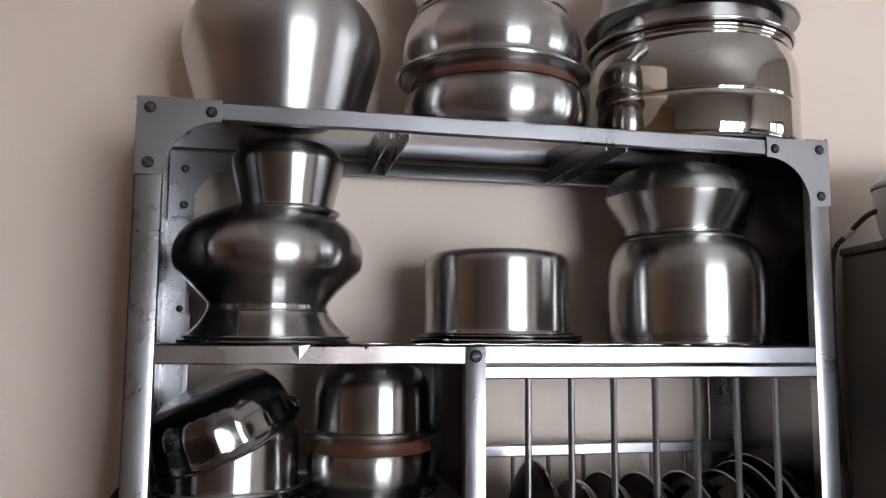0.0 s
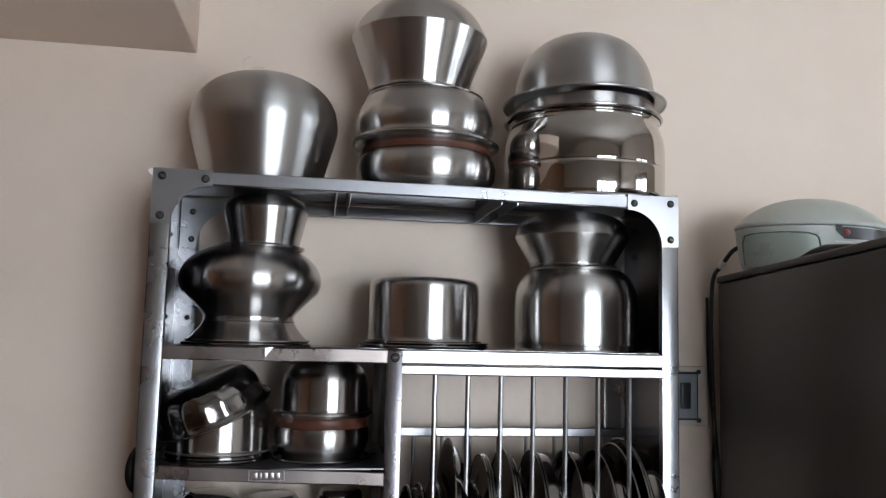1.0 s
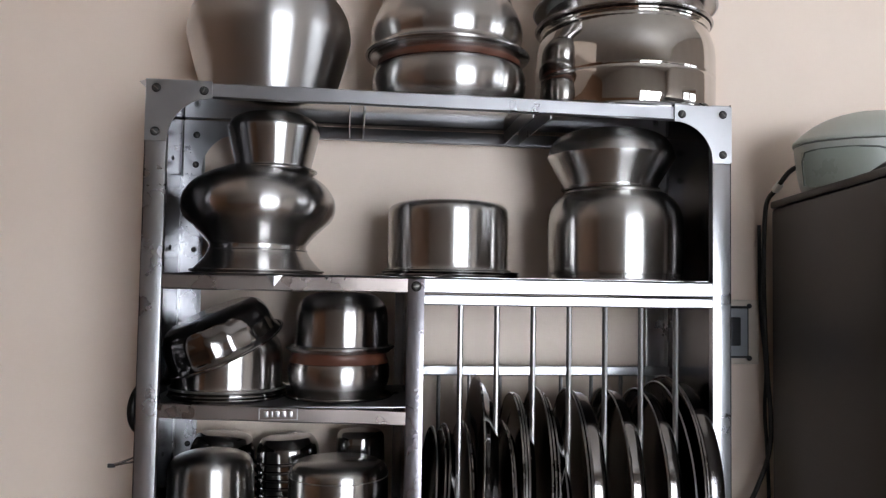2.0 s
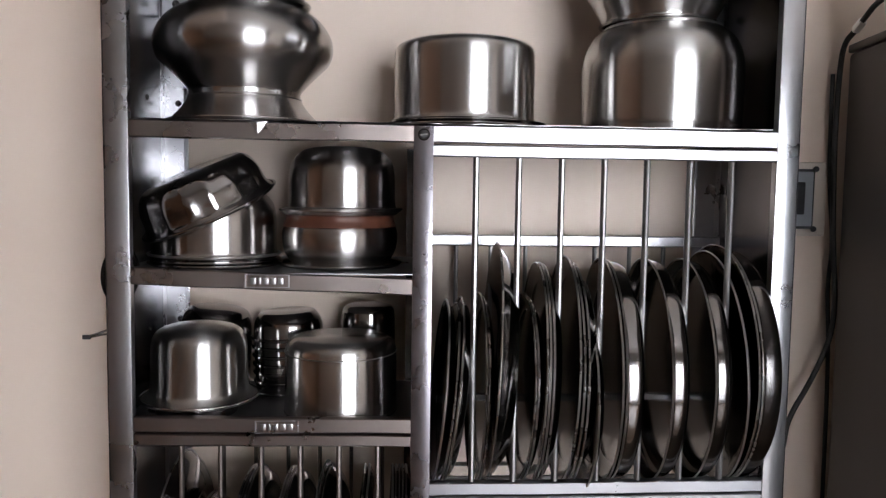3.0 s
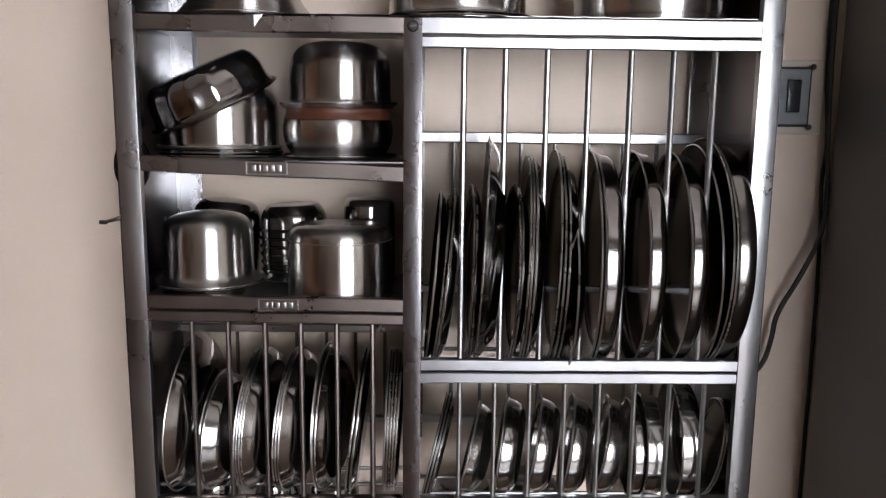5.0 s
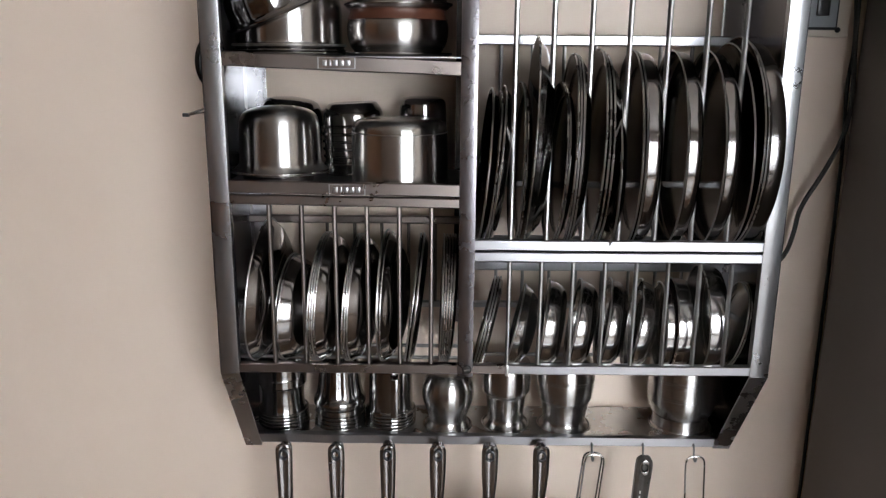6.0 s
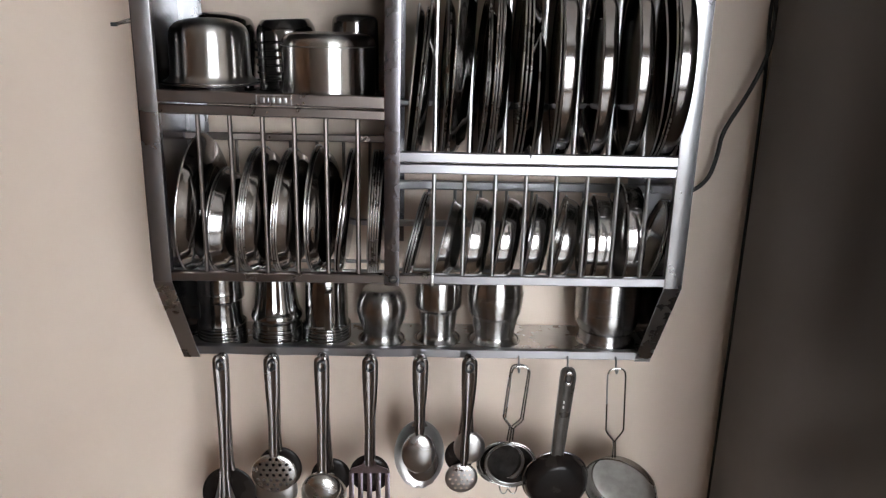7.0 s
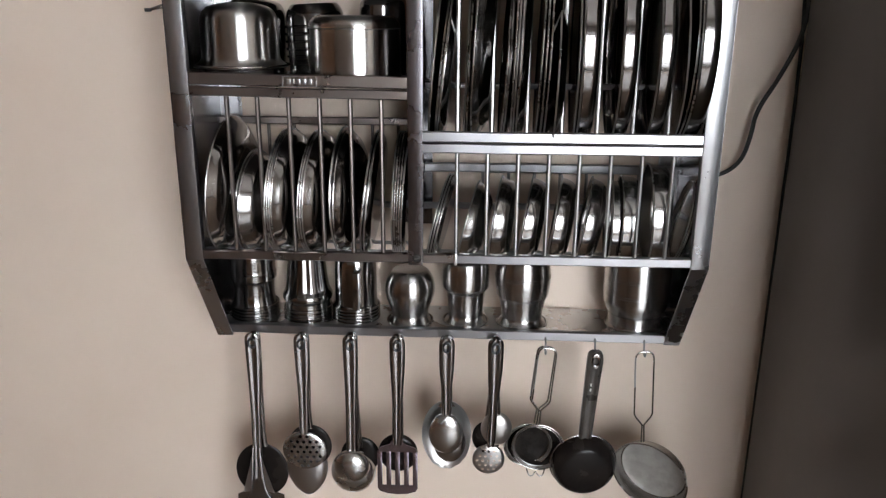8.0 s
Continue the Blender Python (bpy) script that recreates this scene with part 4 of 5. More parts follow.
def dish(x, y, z, rx, rz, depth, thick=0.0012, point=0.0, out=-1, seg=40, scallop=0.0):
    """A shallow bowl across y: bulging towards the viewer (out=-1) or away (out=1)."""
    bm = bmesh.new()
    rings = []
    n = 9
    for s in (0, 1):
        for k in range(n + 1):
            f = math.sin(math.pi / 2 * k / n) if k else 0
            h = depth * math.sqrt(max(0, 1 - f * f)) if depth else 0
            if f == 0:
                rings.append([bm.verts.new((x, y + out * (h - s * thick), z))])
                continue
            ring = []
            for j in range(seg):
                a = 2 * math.pi * j / seg
                c, q = math.cos(a), math.sin(a)
                qq = q * (1 + point * max(0, -q) ** 6) * (1 + scallop * abs(math.sin(8 * a)) ** 0.6 * min(1, max(0, -q - 0.72) / 0.1) * (k / n) ** 8)
                ring.append(bm.verts.new((x + rx * f * c * (1 - point * 0.5 * max(0, -q)), y + out * (h - s * thick * (1 if k < n else 0.9)), z + rz * f * qq)))
            rings.append(ring)
    for s in (0, 1):
        rr = rings[s * (n + 1):(s + 1) * (n + 1)]
        for p, q in zip(rr, rr[1:]):
            for j in range(seg):
                t = (j + 1) % seg
                if len(p) == 1:
                    bm.faces.new((p[0], q[j], q[t]))
                else:
                    bm.faces.new((p[j], p[t], q[t], q[j]))
    o, i = rings[n], rings[2 * n + 1]
    for j in range(seg):
        t = (j + 1) % seg
        bm.faces.new((o[j], o[t], i[t], i[j]))
    return bm


def pierce(bm, holes, r, y0, y1):
    """Cut round holes (x, z) through a bmesh along y."""
    bmesh.ops.recalc_face_normals(bm, faces=bm.faces)
    a, b = bpy.data.meshes.new("body"), bpy.data.meshes.new("cutter")
    bm.to_mesh(a)
    bm.free()
    cut = bmesh.new()
    for x, z in holes:
        bmesh.ops.create_cone(cut, cap_ends=True, segments=10, radius1=r, radius2=r, depth=y1 - y0, matrix=Matrix.Translation((x, (y0 + y1) / 2, z)) @ Matrix.Rotation(radians(90), 4, "X"))
    bmesh.ops.recalc_face_normals(cut, faces=cut.faces)
    cut.to_mesh(b)
    cut.free()
    oa, ob = bpy.data.objects.new("body", a), bpy.data.objects.new("cutter", b)
    scene.collection.objects.link(oa)
    scene.collection.objects.link(ob)
    mod = oa.modifiers.new("holes", "BOOLEAN")
    mod.object, mod.operation, mod.solver = ob, "DIFFERENCE", "EXACT"
    dg = bpy.context.evaluated_depsgraph_get()
    out = bmesh.new()
    out.from_mesh(oa.evaluated_get(dg).to_mesh())
    bpy.data.objects.remove(oa)
    bpy.data.objects.remove(ob)
    return out


GU = "utensils hanging from the hooks"
def utensil(name, x, label, category):
    return thing(name, (x, 0.09, 0.795), label, category, GU)


def hang(name, i, label, category, z1, w0=0.0125, w1=0.008, w2=0.008, y=0.0875, y2=None, dx=0.0, x2=None, mat=TOOL):
    x = HOOKS[i] + dx
    u = utensil(name, x, label, category)
    h = part("handle", eye_handle(x, y, 0.803, z1, w0, w1, w2, x2, y2), mat, u)
    part("hanging_eye", eye(x, y - 0.0016, 0.8), DARK, h, "dark hanging hole")
    return u


# flat turner with a round one behind it
u = hang("round_turner", 0, "dark flat round steel turner hanging on a hook", "turner", 0.60, 0.0095, 0.0075, 0.010, y=0.0935, dx=0.002)
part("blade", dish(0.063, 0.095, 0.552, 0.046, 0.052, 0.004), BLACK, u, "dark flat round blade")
u = hang("wide_turner", 0, "steel turner with a wide flat blade", "turner", 0.545, 0.0130, 0.0085, 0.011, y=0.0845, y2=0.080, x2=0.060)
part("blade", slab([(0.052, 0.560), (0.066, 0.560), (0.078, 0.522), (0.103, 0.514), (0.105, 0.452), (0.020, 0.452), (0.022, 0.513), (0.041, 0.522)], 0.0015, "y", 0.079), TOOL, u, smooth=False)
for side in (-1, 1):
    part("blade_fin", slab([(0.0595 + side * 0.006, 0.600), (0.0595 + side * 0.0115, 0.575), (0.0595 + side * 0.027, 0.519), (0.0595 + side * 0.0135, 0.521)], 0.0014, "y", 0.0765), SPOON, u, smooth=False)
    part("blade_rib", a_tube([(0.0595 + side * 0.0055, 0.0785, 0.606), (0.0595 + side * 0.0075, 0.0755, 0.57), (0.0595 + side * 0.012, 0.0755, 0.521), (0.0595 + side * 0.022, 0.0775, 0.505)], 0.0018, 8, rounds=2), TOOL, u)
# serving spoon behind a skimmer
u = hang("serving_spoon", 1, "steel serving spoon with a pointed bowl", "spoon", 0.60, 0.0105, 0.008, 0.009, y=0.0935, dx=0.001)
part("spoon_bowl", dish(0.142, 0.097, 0.560, 0.036, 0.050, 0.012, point=0.12), SPOON, u)
u = hang("round_spoon", 1, "dark round spoon hanging behind a skimmer", "spoon", 0.64, 0.0090, 0.0070, 0.008, y=0.0895, x2=0.149)
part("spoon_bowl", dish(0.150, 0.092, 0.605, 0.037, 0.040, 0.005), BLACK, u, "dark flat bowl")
u = hang("skimmer", 1, "round perforated steel skimmer on a hook", "skimmer", 0.633, 0.0130, 0.0085, 0.007, y=0.0845, y2=0.082, x2=0.143)
hol = [(0.142 + 0.0108 * a + 0.0054 * (b % 2), 0.600 + 0.0094 * b) for b in range(-3, 4) for a in range(-3, 4) if math.hypot(0.0108 * a + 0.0054 * (b % 2), 0.0094 * b) < 0.031]
part("skimmer_disc", pierce(dish(0.142, 0.084, 0.600, 0.038, 0.036, 0.006), hol, 0.0027, 0.06, 0.10), SPOON, u, "perforated shallow disc")
# two ladles
u = hang("ladle", 2, "large steel ladle hanging behind a smaller one", "ladle", 0.59, 0.0105, 0.008, 0.009, y=0.0945, dx=0.001)
part("ladle_bowl", dish(0.2215, 0.103, 0.551, 0.039, 0.041, 0.024), SPOON, u)
u = hang("ladle", 2, "dark ladle hanging at the back of the hook", "ladle", 0.60, 0.0090, 0.0070, 0.008, y=0.0990, x2=0.232)
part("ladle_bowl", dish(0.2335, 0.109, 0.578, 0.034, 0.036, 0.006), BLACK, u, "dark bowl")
u = hang("ladle", 2, "steel ladle with a round bowl on a hook", "ladle", 0.59, 0.0125, 0.0092, 0.010, y=0.0845, y2=0.080, x2=0.223)
part("ladle_bowl", dish(0.2225, 0.080, 0.575, 0.031, 0.030, 0.016), SPOON, u)
# slotted turner over a dark strainer
u = hang("strainer_spoon", 3, "dark round wire strainer spoon", "strainer", 0.62, 0.0105, 0.008, 0.008, y=0.0945)
part("strainer_bowl", dish(0.3005, 0.098, 0.592, 0.034, 0.036, 0.010), BLACK, u, "dark strainer bowl")
u = hang("slotted_turner", 3, "slotted steel turner with a rounded blade", "turner", 0.618, 0.0130, 0.0085, 0.008, y=0.0845, y2=0.081, x2=0.301)
bm = slab([(0.293, 0.628), (0.309, 0.628), (0.314, 0.619), (0.332, 0.612), (0.334, 0.604), (0.268, 0.604), (0.270, 0.612), (0.288, 0.619)], 0.0014, "y", 0.080)
part("blade_shoulder", bm, LILAC, u, smooth=False)
for k in range(5):
    x = 0.2665 + 0.01515 * k
    part("tine", a_box(x, x + 0.0084, 0.0802, 0.0814, 0.532, 0.6045, 0.0004), LILAC, u, angle=50)
part("blade_tip", slab([(0.2665, 0.5395), (0.2668, 0.533), (0.270, 0.527), (0.284, 0.5225), (0.301, 0.521), (0.318, 0.5225), (0.332, 0.527), (0.3352, 0.533), (0.3355, 0.5395)], 0.0012, "y", 0.0801), LILAC, u, smooth=False)
# rice spoon with a scalloped end, a spoon before it
u = hang("rice_spoon", 4, "wide steel rice spoon with a scalloped end", "spoon", 0.685, 0.0115, 0.0095, 0.014, y=0.0945)
part("spoon_bowl", dish(0.384, 0.092, 0.634, 0.042, 0.064, 0.012, out=1, scallop=0.04, seg=120), RIM, u, "scalloped shallow bowl")
u = hang("serving_spoon", 4, "steel serving spoon with a round bowl on a hook", "spoon", 0.675, 0.0130, 0.0085, 0.007, y=0.0845, y2=0.082, x2=0.384)
part("spoon_bowl", dish(0.383, 0.084, 0.640, 0.029, 0.038, 0.011), SPOON, u)
u = hang("serving_spoon", 4, "steel spoon hanging behind another spoon", "spoon", 0.655, 0.0095, 0.008, 0.007, y=0.0895)
part("spoon_bowl", dish(0.389, 0.090, 0.620, 0.0275, 0.038, 0.010), TOOL, u)
# spoon and a small skimmer
u = hang("serving_spoon", 5, "small steel spoon hanging behind a skimmer", "spoon", 0.66, 0.0095, 0.0070, 0.006, y=0.0945, x2=0.468)
part("spoon_bowl", dish(0.468, 0.096, 0.645, 0.0265, 0.031, 0.011), SPOON, u)
u = hang("round_spoon", 5, "dark shallow spoon hanging at the back", "spoon", 0.64, 0.0090, 0.0060, 0.006, y=0.099, x2=0.452)
part("spoon_bowl", dish(0.452, 0.101, 0.625, 0.025, 0.030, 0.008), BLACK, u, "dark bowl")
u = hang("skimmer", 5, "small perforated steel skimmer on a hook", "skimmer", 0.618, 0.0130, 0.0075, 0.0055, y=0.0845, y2=0.081, x2=0.459)
hol = [(0.4555 + 0.0095 * a + 0.0047 * (b % 2), 0.594 + 0.0085 * b) for b in range(-2, 3) for a in range(-3, 3) if math.hypot(0.0095 * a + 0.0047 * (b % 2), 0.0085 * b) < 0.022]
part("skimmer_disc", pierce(dish(0.4555, 0.083, 0.594, 0.0275, 0.028, 0.006), hol, 0.0023, 0.06, 0.10), SPOON, u, "perforated shallow disc")


def wire_loop(x0, z0, x1, z1, w, y, r=0.0014):
    """A long wire loop handle that closes into a stem."""
    d = Vector((x1 - x0, 0, z1 - z0))
    L = d.length
    d.normalize()
    s = Vector((-d.z, 0, d.x))
    o = Vector((x0, y, z0))
    bm = bmesh.new()
    half = [(0.82, 0.0012), (0.80, 0.002), (0.70, w), (0.64, w), (0.16, w), (0.08, w), (0.03, w * 0.9), (0.004, w * 0.55), (0.0, w * 0.2)]
    tube(bm, [o + d * (L * a) - s * b for a, b in half] + [o + d * (L * a) + s * b for a, b in half[::-1]], r, 8, rounds=2)
    for q in (-1, 1):
        tube(bm, [o + d * (L * 0.815) + s * (q * 0.0016), o + d * L + s * (q * 0.0022)], r, 8)
    return bm


def strainer(name, i, x, z, R, depth, label, loop, mesh_mat, tilt, y=0.088, band=0.004, inner=0.94, feet=False, rim=None, bead=0.0014):
    """A wire mesh cup in a steel band, opening towards the room, on a wire loop."""
    u = utensil(name, HOOKS[i], label, "strainer")
    part("wire_handle", wire_loop(*loop, 0.0148, y + 0.0025), WIRE, u, "bent wire handle")
    m = pose(x, y, z, -90 + tilt[0], 0, tilt[1])
    rm = R * inner
    b = lathe([(rm, band), (rm * 0.985, band + depth * 0.2), (rm * 0.9, band + depth * 0.6), (rm * 0.6, band + depth * 0.95), (0, band + depth)], thick=0.0008, seg=48)
    b.transform(m)
    part("mesh_bowl", b, mesh_mat, u, "fine wire mesh bowl")
    b = lathe([(R, 0), (R, 0.0005), (R * 0.6 + rm * 0.4, band * 0.4), (rm + 0.0006, band), (rm - 0.0006, band), (R * 0.6 + rm * 0.4 - 0.0012, band * 0.4), (R - 0.0012, 0.0005), (R - 0.0012, 0)], seg=56, rounds=0, closed=True)
    b.transform(m)
    part("steel_band", b, rim or WIRE, u)
    for rr, zz, r in ((R, 0.0, bead), (rm - 0.0008, band, bead * 0.75)):
        k = ring_bead(rr, zz, r, 56)
        k.transform(m)
        part("rim", k, WIRE, u)
    if feet:
        part("wire_feet", a_tube([(x - 0.018, y, z - R + 0.004), (x - 0.014, y - 0.002, z - R - 0.010), (x - 0.006, y - 0.002, z - R - 0.010), (x - 0.003, y - 0.002, z - R + 0.001), (x + 0.003, y - 0.002, z - R - 0.010), (x + 0.010, y - 0.002, z - R - 0.010), (x + 0.013, y, z - R + 0.003)], 0.0011, 6, rounds=2), WIRE, u, "bent wire feet")
    return u


strainer("tea_strainer", 6, 0.5385, 0.616, 0.0440, 0.022, "dark tea strainer with a wire loop handle", (0.548, 0.797, 0.537, 0.658), MESH_DARK, (3, -3), band=0.003, feet=True, inner=0.90, rim=PAN_HANDLE, bead=0.0011)
strainer("tea_strainer", 6, 0.5230, 0.614, 0.0410, 0.018, "second dark tea strainer hanging behind the first", (0.547, 0.7955, 0.534, 0.655), MESH_DARK, (3, 4), y=0.098, band=0.003, inner=0.90, rim=PAN_HANDLE, bead=0.0011)
strainer("sieve", 8, 0.728, 0.566, 0.066, 0.010, "steel sieve with a wire loop handle on a hook", (0.704, 0.795, 0.713, 0.631), MESH_GREY, (10, -33), band=0.020, inner=0.88)

# black tempering pan
u = utensil("small_pan", HOOKS[7], "small black pan with a worn grey handle on a hook", "pan")
hx, hy = HOOKS[7], 0.0845
part("handle", strap([(hx, hy, 0.797, 0.004), (hx, hy, 0.793, 0.0115), (hx, hy, 0.780, 0.013), (hx - 0.001, hy, 0.765, 0.0125), (hx - 0.005, hy, 0.70, 0.0115), (hx - 0.0085, hy - 0.002, 0.64, 0.0105), (hx - 0.011, hy - 0.003, 0.612, 0.009), (hx - 0.011, hy - 0.002, 0.606, 0.008)], 0.008, 0.003), PAN_HANDLE, u, "worn grey tapered handle")
part("hanging_eye", ring_of(hx, hy - 0.004, 0.781, 0.006, 0.0022, 1.7), TOOL, u, "metal hanging ring")
bm = bmesh.new()
box(bm, hx - 0.0062, hx - 0.004, hy - 0.0042, hy - 0.0032, 0.736, 0.7405)
box(bm, hx - 0.0066, hx - 0.0044, hy - 0.0042, hy - 0.0032, 0.727, 0.7315)
part("handle_mark", bm, WHITE, u, "small pale printed marks", smooth=False)
b = lathe([(0.056, 0), (0.0555, 0.004), (0.053, 0.016), (0.045, 0.026), (0.036, 0.029), (0, 0.030)], thick=0.0016, seg=56)
b.transform(pose(0.6165, 0.0945, 0.586, 96, 0, 3))
part("pan_body", b, BLACK, u, "black coated round body")
k = ring_bead(0.056, 0, 0.0016, 56)
k.transform(pose(0.6165, 0.0945, 0.586, 96, 0, 3))
part("rim", k, TOOL, u)

# spoon and tongs hanging on the rack's outer side
u = thing("side_spoon", (-0.012, 0.06, 1.30), "dark steel spoon hanging on the outside of the rack", "spoon")
b = dish(0, 0, 0, 0.024, 0.034, 0.010)
b.transform(pose(-0.0045, 0.06, 1.388, 0, 4, 50))
part("spoon_bowl", b, BLACK, u, "dark oval bowl")
part("handle", a_tube([(-0.006, 0.068, 1.356), (-0.004, 0.072, 1.32), (-0.003, 0.075, 1.20)], 0.0024, 8, rounds=2), TOOL, u)
u = thing("tongs", (-0.008, 0.04, 1.20), "thin steel tongs hooked on the rack's side", "tongs")
part("arm", a_tube([(-0.036, 0.04, 1.3195), (-0.022, 0.04, 1.3235), (-0.004, 0.046, 1.331), (-0.0026, 0.06, 1.25)], 0.0015, 8, rounds=1), TOOL, u)
part("arm", a_tube([(-0.034, 0.041, 1.3185), (-0.016, 0.041, 1.3225), (-0.004, 0.048, 1.322), (-0.0026, 0.064, 1.25)], 0.0012, 8, rounds=1), TOOL, u)
part("tip", a_box(-0.041, -0.032, 0.0385, 0.0425, 1.3165, 1.3215, 0.0008), DARK, u, "dark pointed tip", angle=50)

# ---------------------------------------------------------------- fridge, its appliance, cable and switch
FX, FY0, FY1, FZ = 0.932, -0.36, 0.200, 1.6965
fridge = thing("fridge", (FX, FY1, 0.0), "dark grey painted refrigerator beside the rack", "refrigerator")
LIFT = 0.042                    # rise towards the front


def raised(bm):
    for v in bm.verts:
        v.co.z += LIFT * (FY1 - v.co.y)
    return bm


part("body", raised(a_box(FX, FX + 0.60, FY0, FY1, 0.03, FZ - 0.012, 0.006)), FRIDGE, fridge, angle=50)
part("top_cap", raised(a_box(FX - 0.001, FX + 0.601, FY0, FY1 + 0.001, FZ - 0.0115, FZ, 0.003)), FRIDGE, fridge, angle=50)
part("door", raised(a_box(FX, FX + 0.60, FY0 - 0.055, FY0 - 0.006, 0.05, FZ - 0.004, 0.010)), FRIDGE, fridge, angle=50)
for x in (FX + 0.06, FX + 0.54):
    for y in (FY0 + 0.06, FY1 - 0.06):
        part("foot", a_box(x - 0.02, x + 0.02, y - 0.02, y + 0.02, 0, 0.0295 + LIFT * (FY1 - y)), DARK, fridge, smooth=False)

fridge.rotation_euler[2] = radians(-3)     # it stands a little askew to the wall, its front feet raised

bm = a_tube([(FX + 0.006, y, FZ + LIFT * (FY1 - y) + z) for y, z in ((-0.03, 0.001), (-0.07, 0.005), (-0.10, 0.006), (-0.14, 0.004), (-0.18, 0.001))], [0.002, 0.007, 0.0085, 0.005, 0.0015], 10)
solid("cord_bundle", bm, CABLE, "small bundle of black cord lying on the fridge", "cord")

AX, AY, AZ = 1.040, 0.085, FZ + 0.004
SQUAT = 0.92
def oval(profile, rx, ry, seg=64):
    bm = lathe(profile, closed=True, seg=seg, rounds=2)
    bm.transform(Matrix.Diagonal((rx, ry, SQUAT, 1)))
    bm.transform(Matrix.Translation((AX, AY, AZ)))
    return bm


app = thing("domed_appliance", (AX, AY, AZ), "pale green domed plastic appliance on the fridge", "appliance")
part("base_shell", oval([(0, 0.0), (0.86, 0.0), (0.86, 0.0), (0.90, 0.012), (0.945, 0.05), (0.955, 0.0725), (0.955, 0.0725), (0, 0.0725)], 0.132, 0.093), GREEN, app)
part("dome_lid", oval([(0, 0.074), (0.965, 0.074), (0.965, 0.074), (0.975, 0.076), (0.972, 0.080), (0.962, 0.082), (0.962, 0.082), (0.84, 0.098), (0.64, 0.116), (0.38, 0.128), (0.14, 0.132), (0, 0.1325)], 0.132, 0.0935), GREEN, app, "pale green domed lid")


def shell_patch(a0, a1, z0, z1, proud, round_=0.0):
    """A curved panel lying on the base shell between two angles."""
    bm = bmesh.new()
    rows = []
    n, m = 18, 6
    for s in (0, 1):
        for j in range(m + 1):
            z = z0 + (z1 - z0) * j / m
            g = []
            for i in range(n + 1):
                a = radians(a0 + (a1 - a0) * i / n)
                e = min(i, n - i) / n
                zz = z + (max(0, 0.10 - e) * round_ if j < m else 0)
                f = 0.90 + 0.05 * (zz / 0.068) + (proud if s == 0 else proud - 0.02)
                g.append(bm.verts.new((AX + 0.132 * f * math.cos(a), AY + 0.093 * f * math.sin(a), AZ + zz * SQUAT)))
            rows.append(g)
    for s in (0, 1):
        rr = rows[s * (m + 1):(s + 1) * (m + 1)]
        for p, q in zip(rr, rr[1:]):
            for i in range(n):
                bm.faces.new((p[i], p[i + 1], q[i + 1], q[i]))
    return bm


part("side_panel", shell_patch(182, 250, 0.004, 0.060, 0.026, 0.10), GREEN_SHADED, app, "slightly raised rounded panel")
# a thin dark tube paints the shade along the panel's edge
part("panel_shade_line", a_tube([(AX + 0.132 * (0.934 + 0.05 * z / 0.068) * math.cos(radians(a)), AY + 0.093 * (0.934 + 0.05 * z / 0.068) * math.sin(radians(a)), AZ + z * SQUAT) for a, z in ((184, 0.006), (184, 0.058), (200, 0.061), (230, 0.061), (247, 0.058), (251, 0.048), (251, 0.004))], 0.0014, 8, rounds=1), GROOVE_SHADE, app, "dark line drawn as shade round the panel")
slot = part("dark_slot", shell_patch(262, 322, 0.050, 0.070, 0.016, 0.14), DARK, app, "dark slot with small controls")
bm = bmesh.new()
bmesh.ops.create_uvsphere(bm, u_segments=12, v_segments=8, radius=0.006, matrix=Matrix.Translation((AX + 0.000, AY - 0.0885, AZ + 0.056)))
part("button", bm, plain("red_plastic", (0.35, 0.10, 0.09), (0.45, 0.14, 0.12), 0.3), slot, "small red button")
part("vent_mark", shell_patch(262, 276, 0.044, 0.0465, 0.012), WHITE, app, "small pale printed bar")

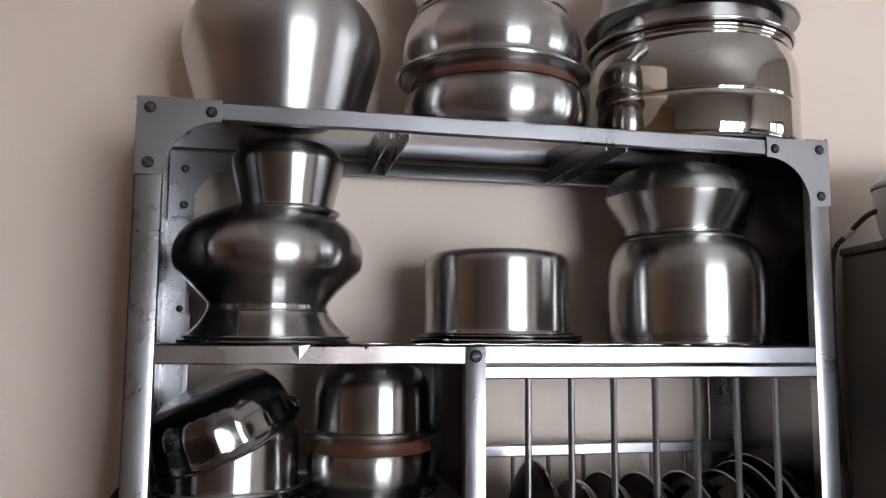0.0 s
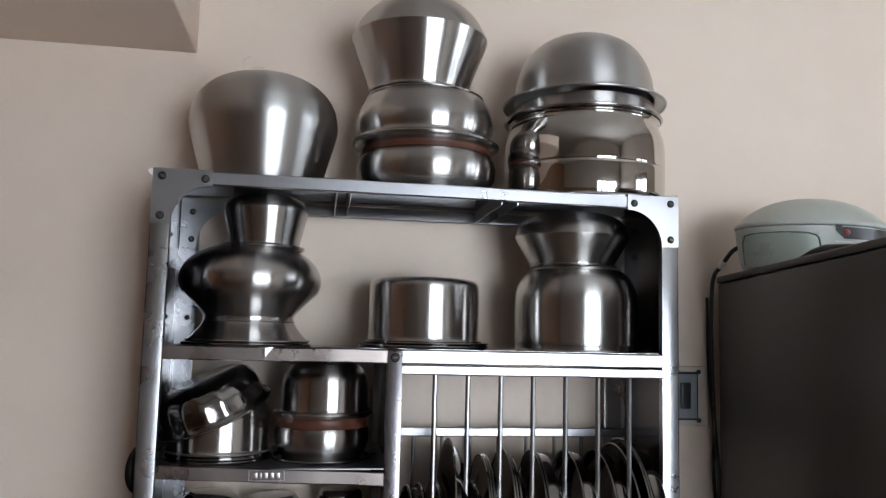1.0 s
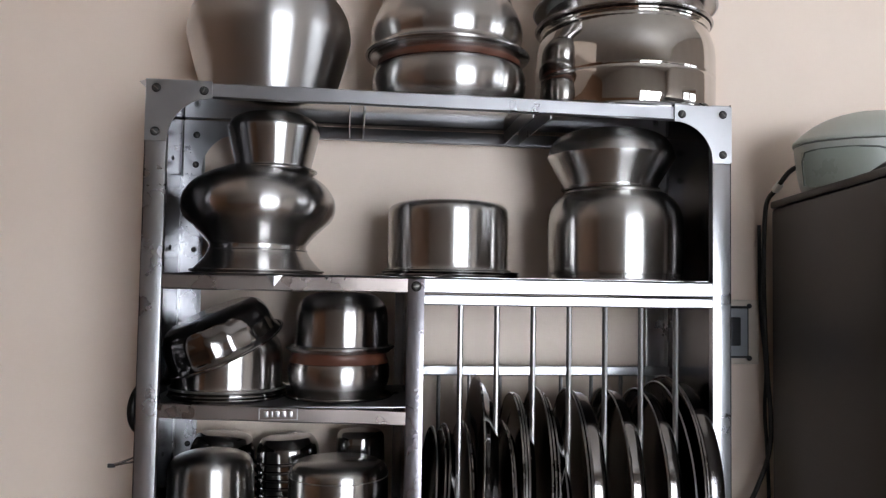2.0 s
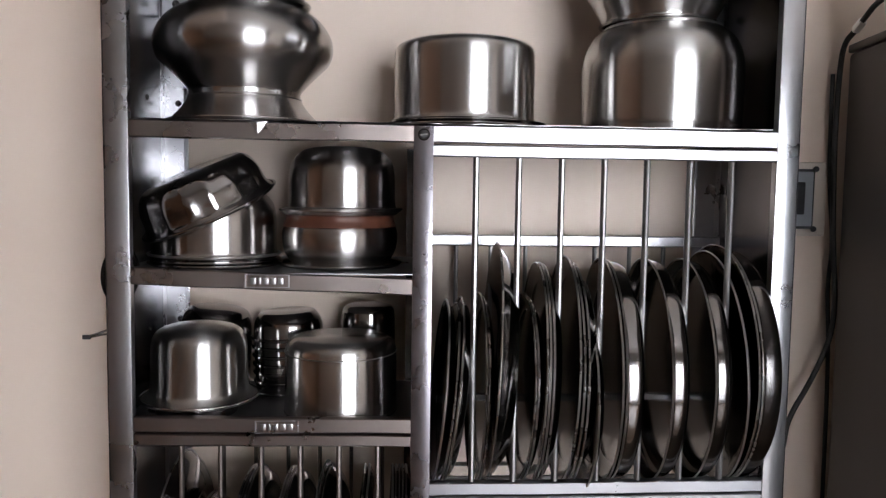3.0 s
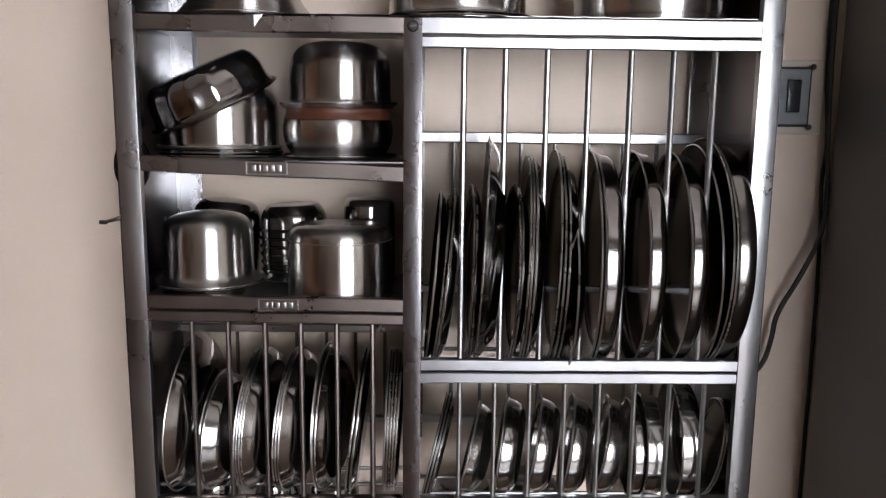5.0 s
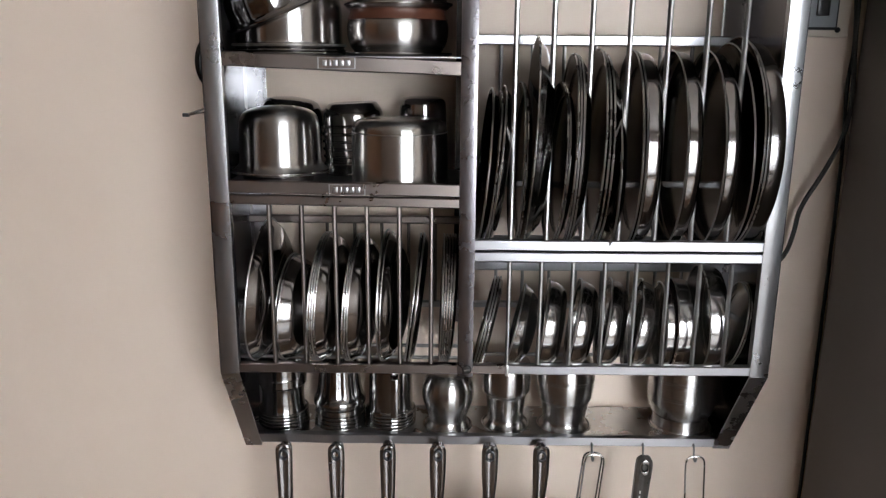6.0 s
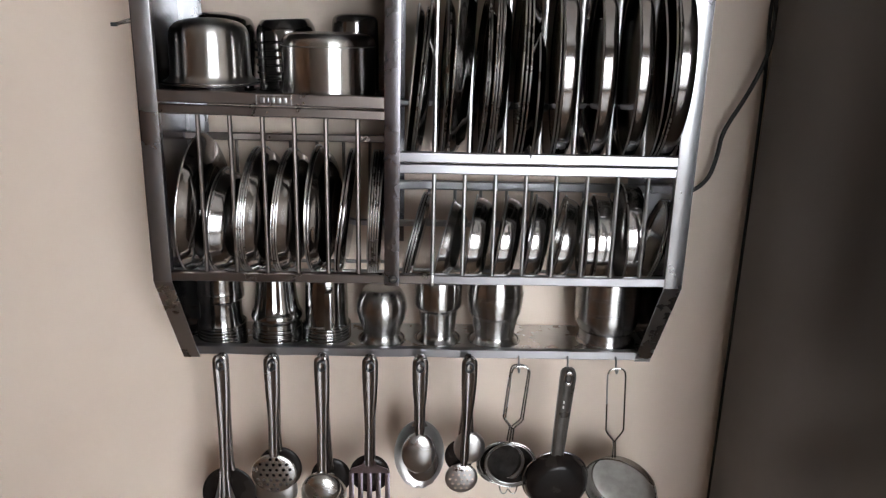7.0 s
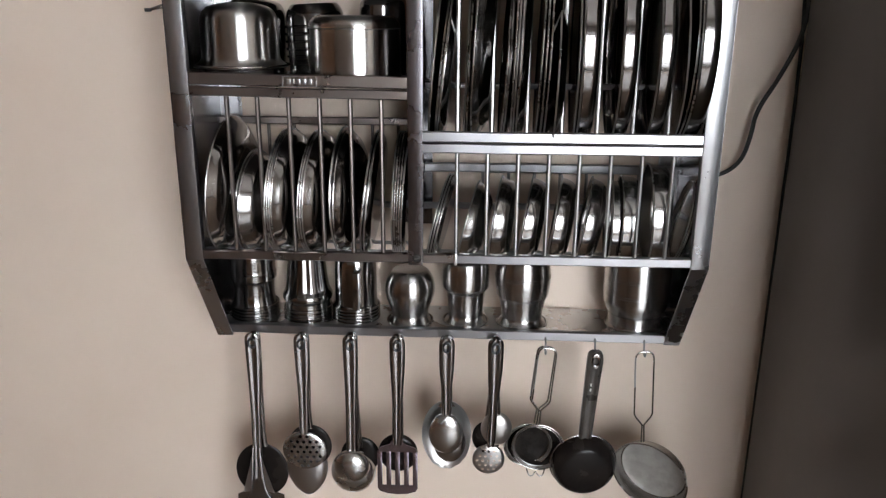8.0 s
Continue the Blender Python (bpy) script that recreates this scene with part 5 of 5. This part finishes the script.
cab = thing("power_cable", (0.926, 0.2, 1.70), "black power cable running down beside the fridge", "cable")
part("cord", a_tube([(0.926, 0.100, 1.742), (0.926, 0.132, 1.738), (0.928, 0.155, 1.728), (0.930, 0.182, 1.713), (0.928, 0.206, 1.700), (0.927, 0.211, 1.66), (0.926, 0.212, 1.60), (0.926, 0.211, 1.53), (0.929, 0.209, 1.42), (0.934, 0.204, 1.35), (0.931, 0.203, 1.29), (0.905, 0.205, 1.225), (0.874, 0.208, 1.168), (0.872, 0.210, 1.13), (0.862, 0.212, 1.085), (0.830, 0.215, 1.060), (0.770, 0.2315, 1.050)], 0.0038, 8, rounds=3), CABLE, cab)
part("second_cord", a_tube([(0.924, 0.222, 1.66), (0.926, 0.224, 1.52), (0.937, 0.222, 1.42), (0.931, 0.222, 1.36), (0.938, 0.222, 1.28), (0.941, 0.222, 1.1), (0.943, 0.224, 0.3)], 0.003, 8, rounds=3), CABLE, cab)
b = a_box(-0.0048, 0.0048, -0.005, 0.005, -0.010, 0.010, 0.0018)
b.transform(pose(0.9295, 0.174, 1.7175, 55, 10, 0))
part("white_clip", b, WHITE, cab, "white plastic clip", angle=50)

sw = thing("switch_plate", (0.875, WALL_Y, 1.43), "cream wall switch plate with a dark outlined switch", "switch")
part("backing", a_box(0.79, 0.927, 0.228, WALL_Y - 0.0005, 1.431, 1.5365, 0.002), CREAM, sw, angle=50)
part("frame", a_box(0.80, 0.905, 0.220, 0.2275, 1.4415, 1.5265, 0.002), DARK, sw, "black outline frame", angle=50)
face = part("face", a_box(0.804, 0.901, 0.217, 0.2196, 1.4455, 1.5225, 0.001), GREY, sw, "grey face", angle=50)
part("rocker", a_box(0.868, 0.888, 0.213, 0.2166, 1.462, 1.508, 0.002), DARK, face, "dark rocker switch", angle=50)
for z in (1.4415, 1.5265):
    bm = bmesh.new()
    bmesh.ops.create_uvsphere(bm, u_segments=12, v_segments=8, radius=0.0042, matrix=Matrix.Translation((0.906, 0.221, z)))
    part("corner_knob", bm, DARK, sw)
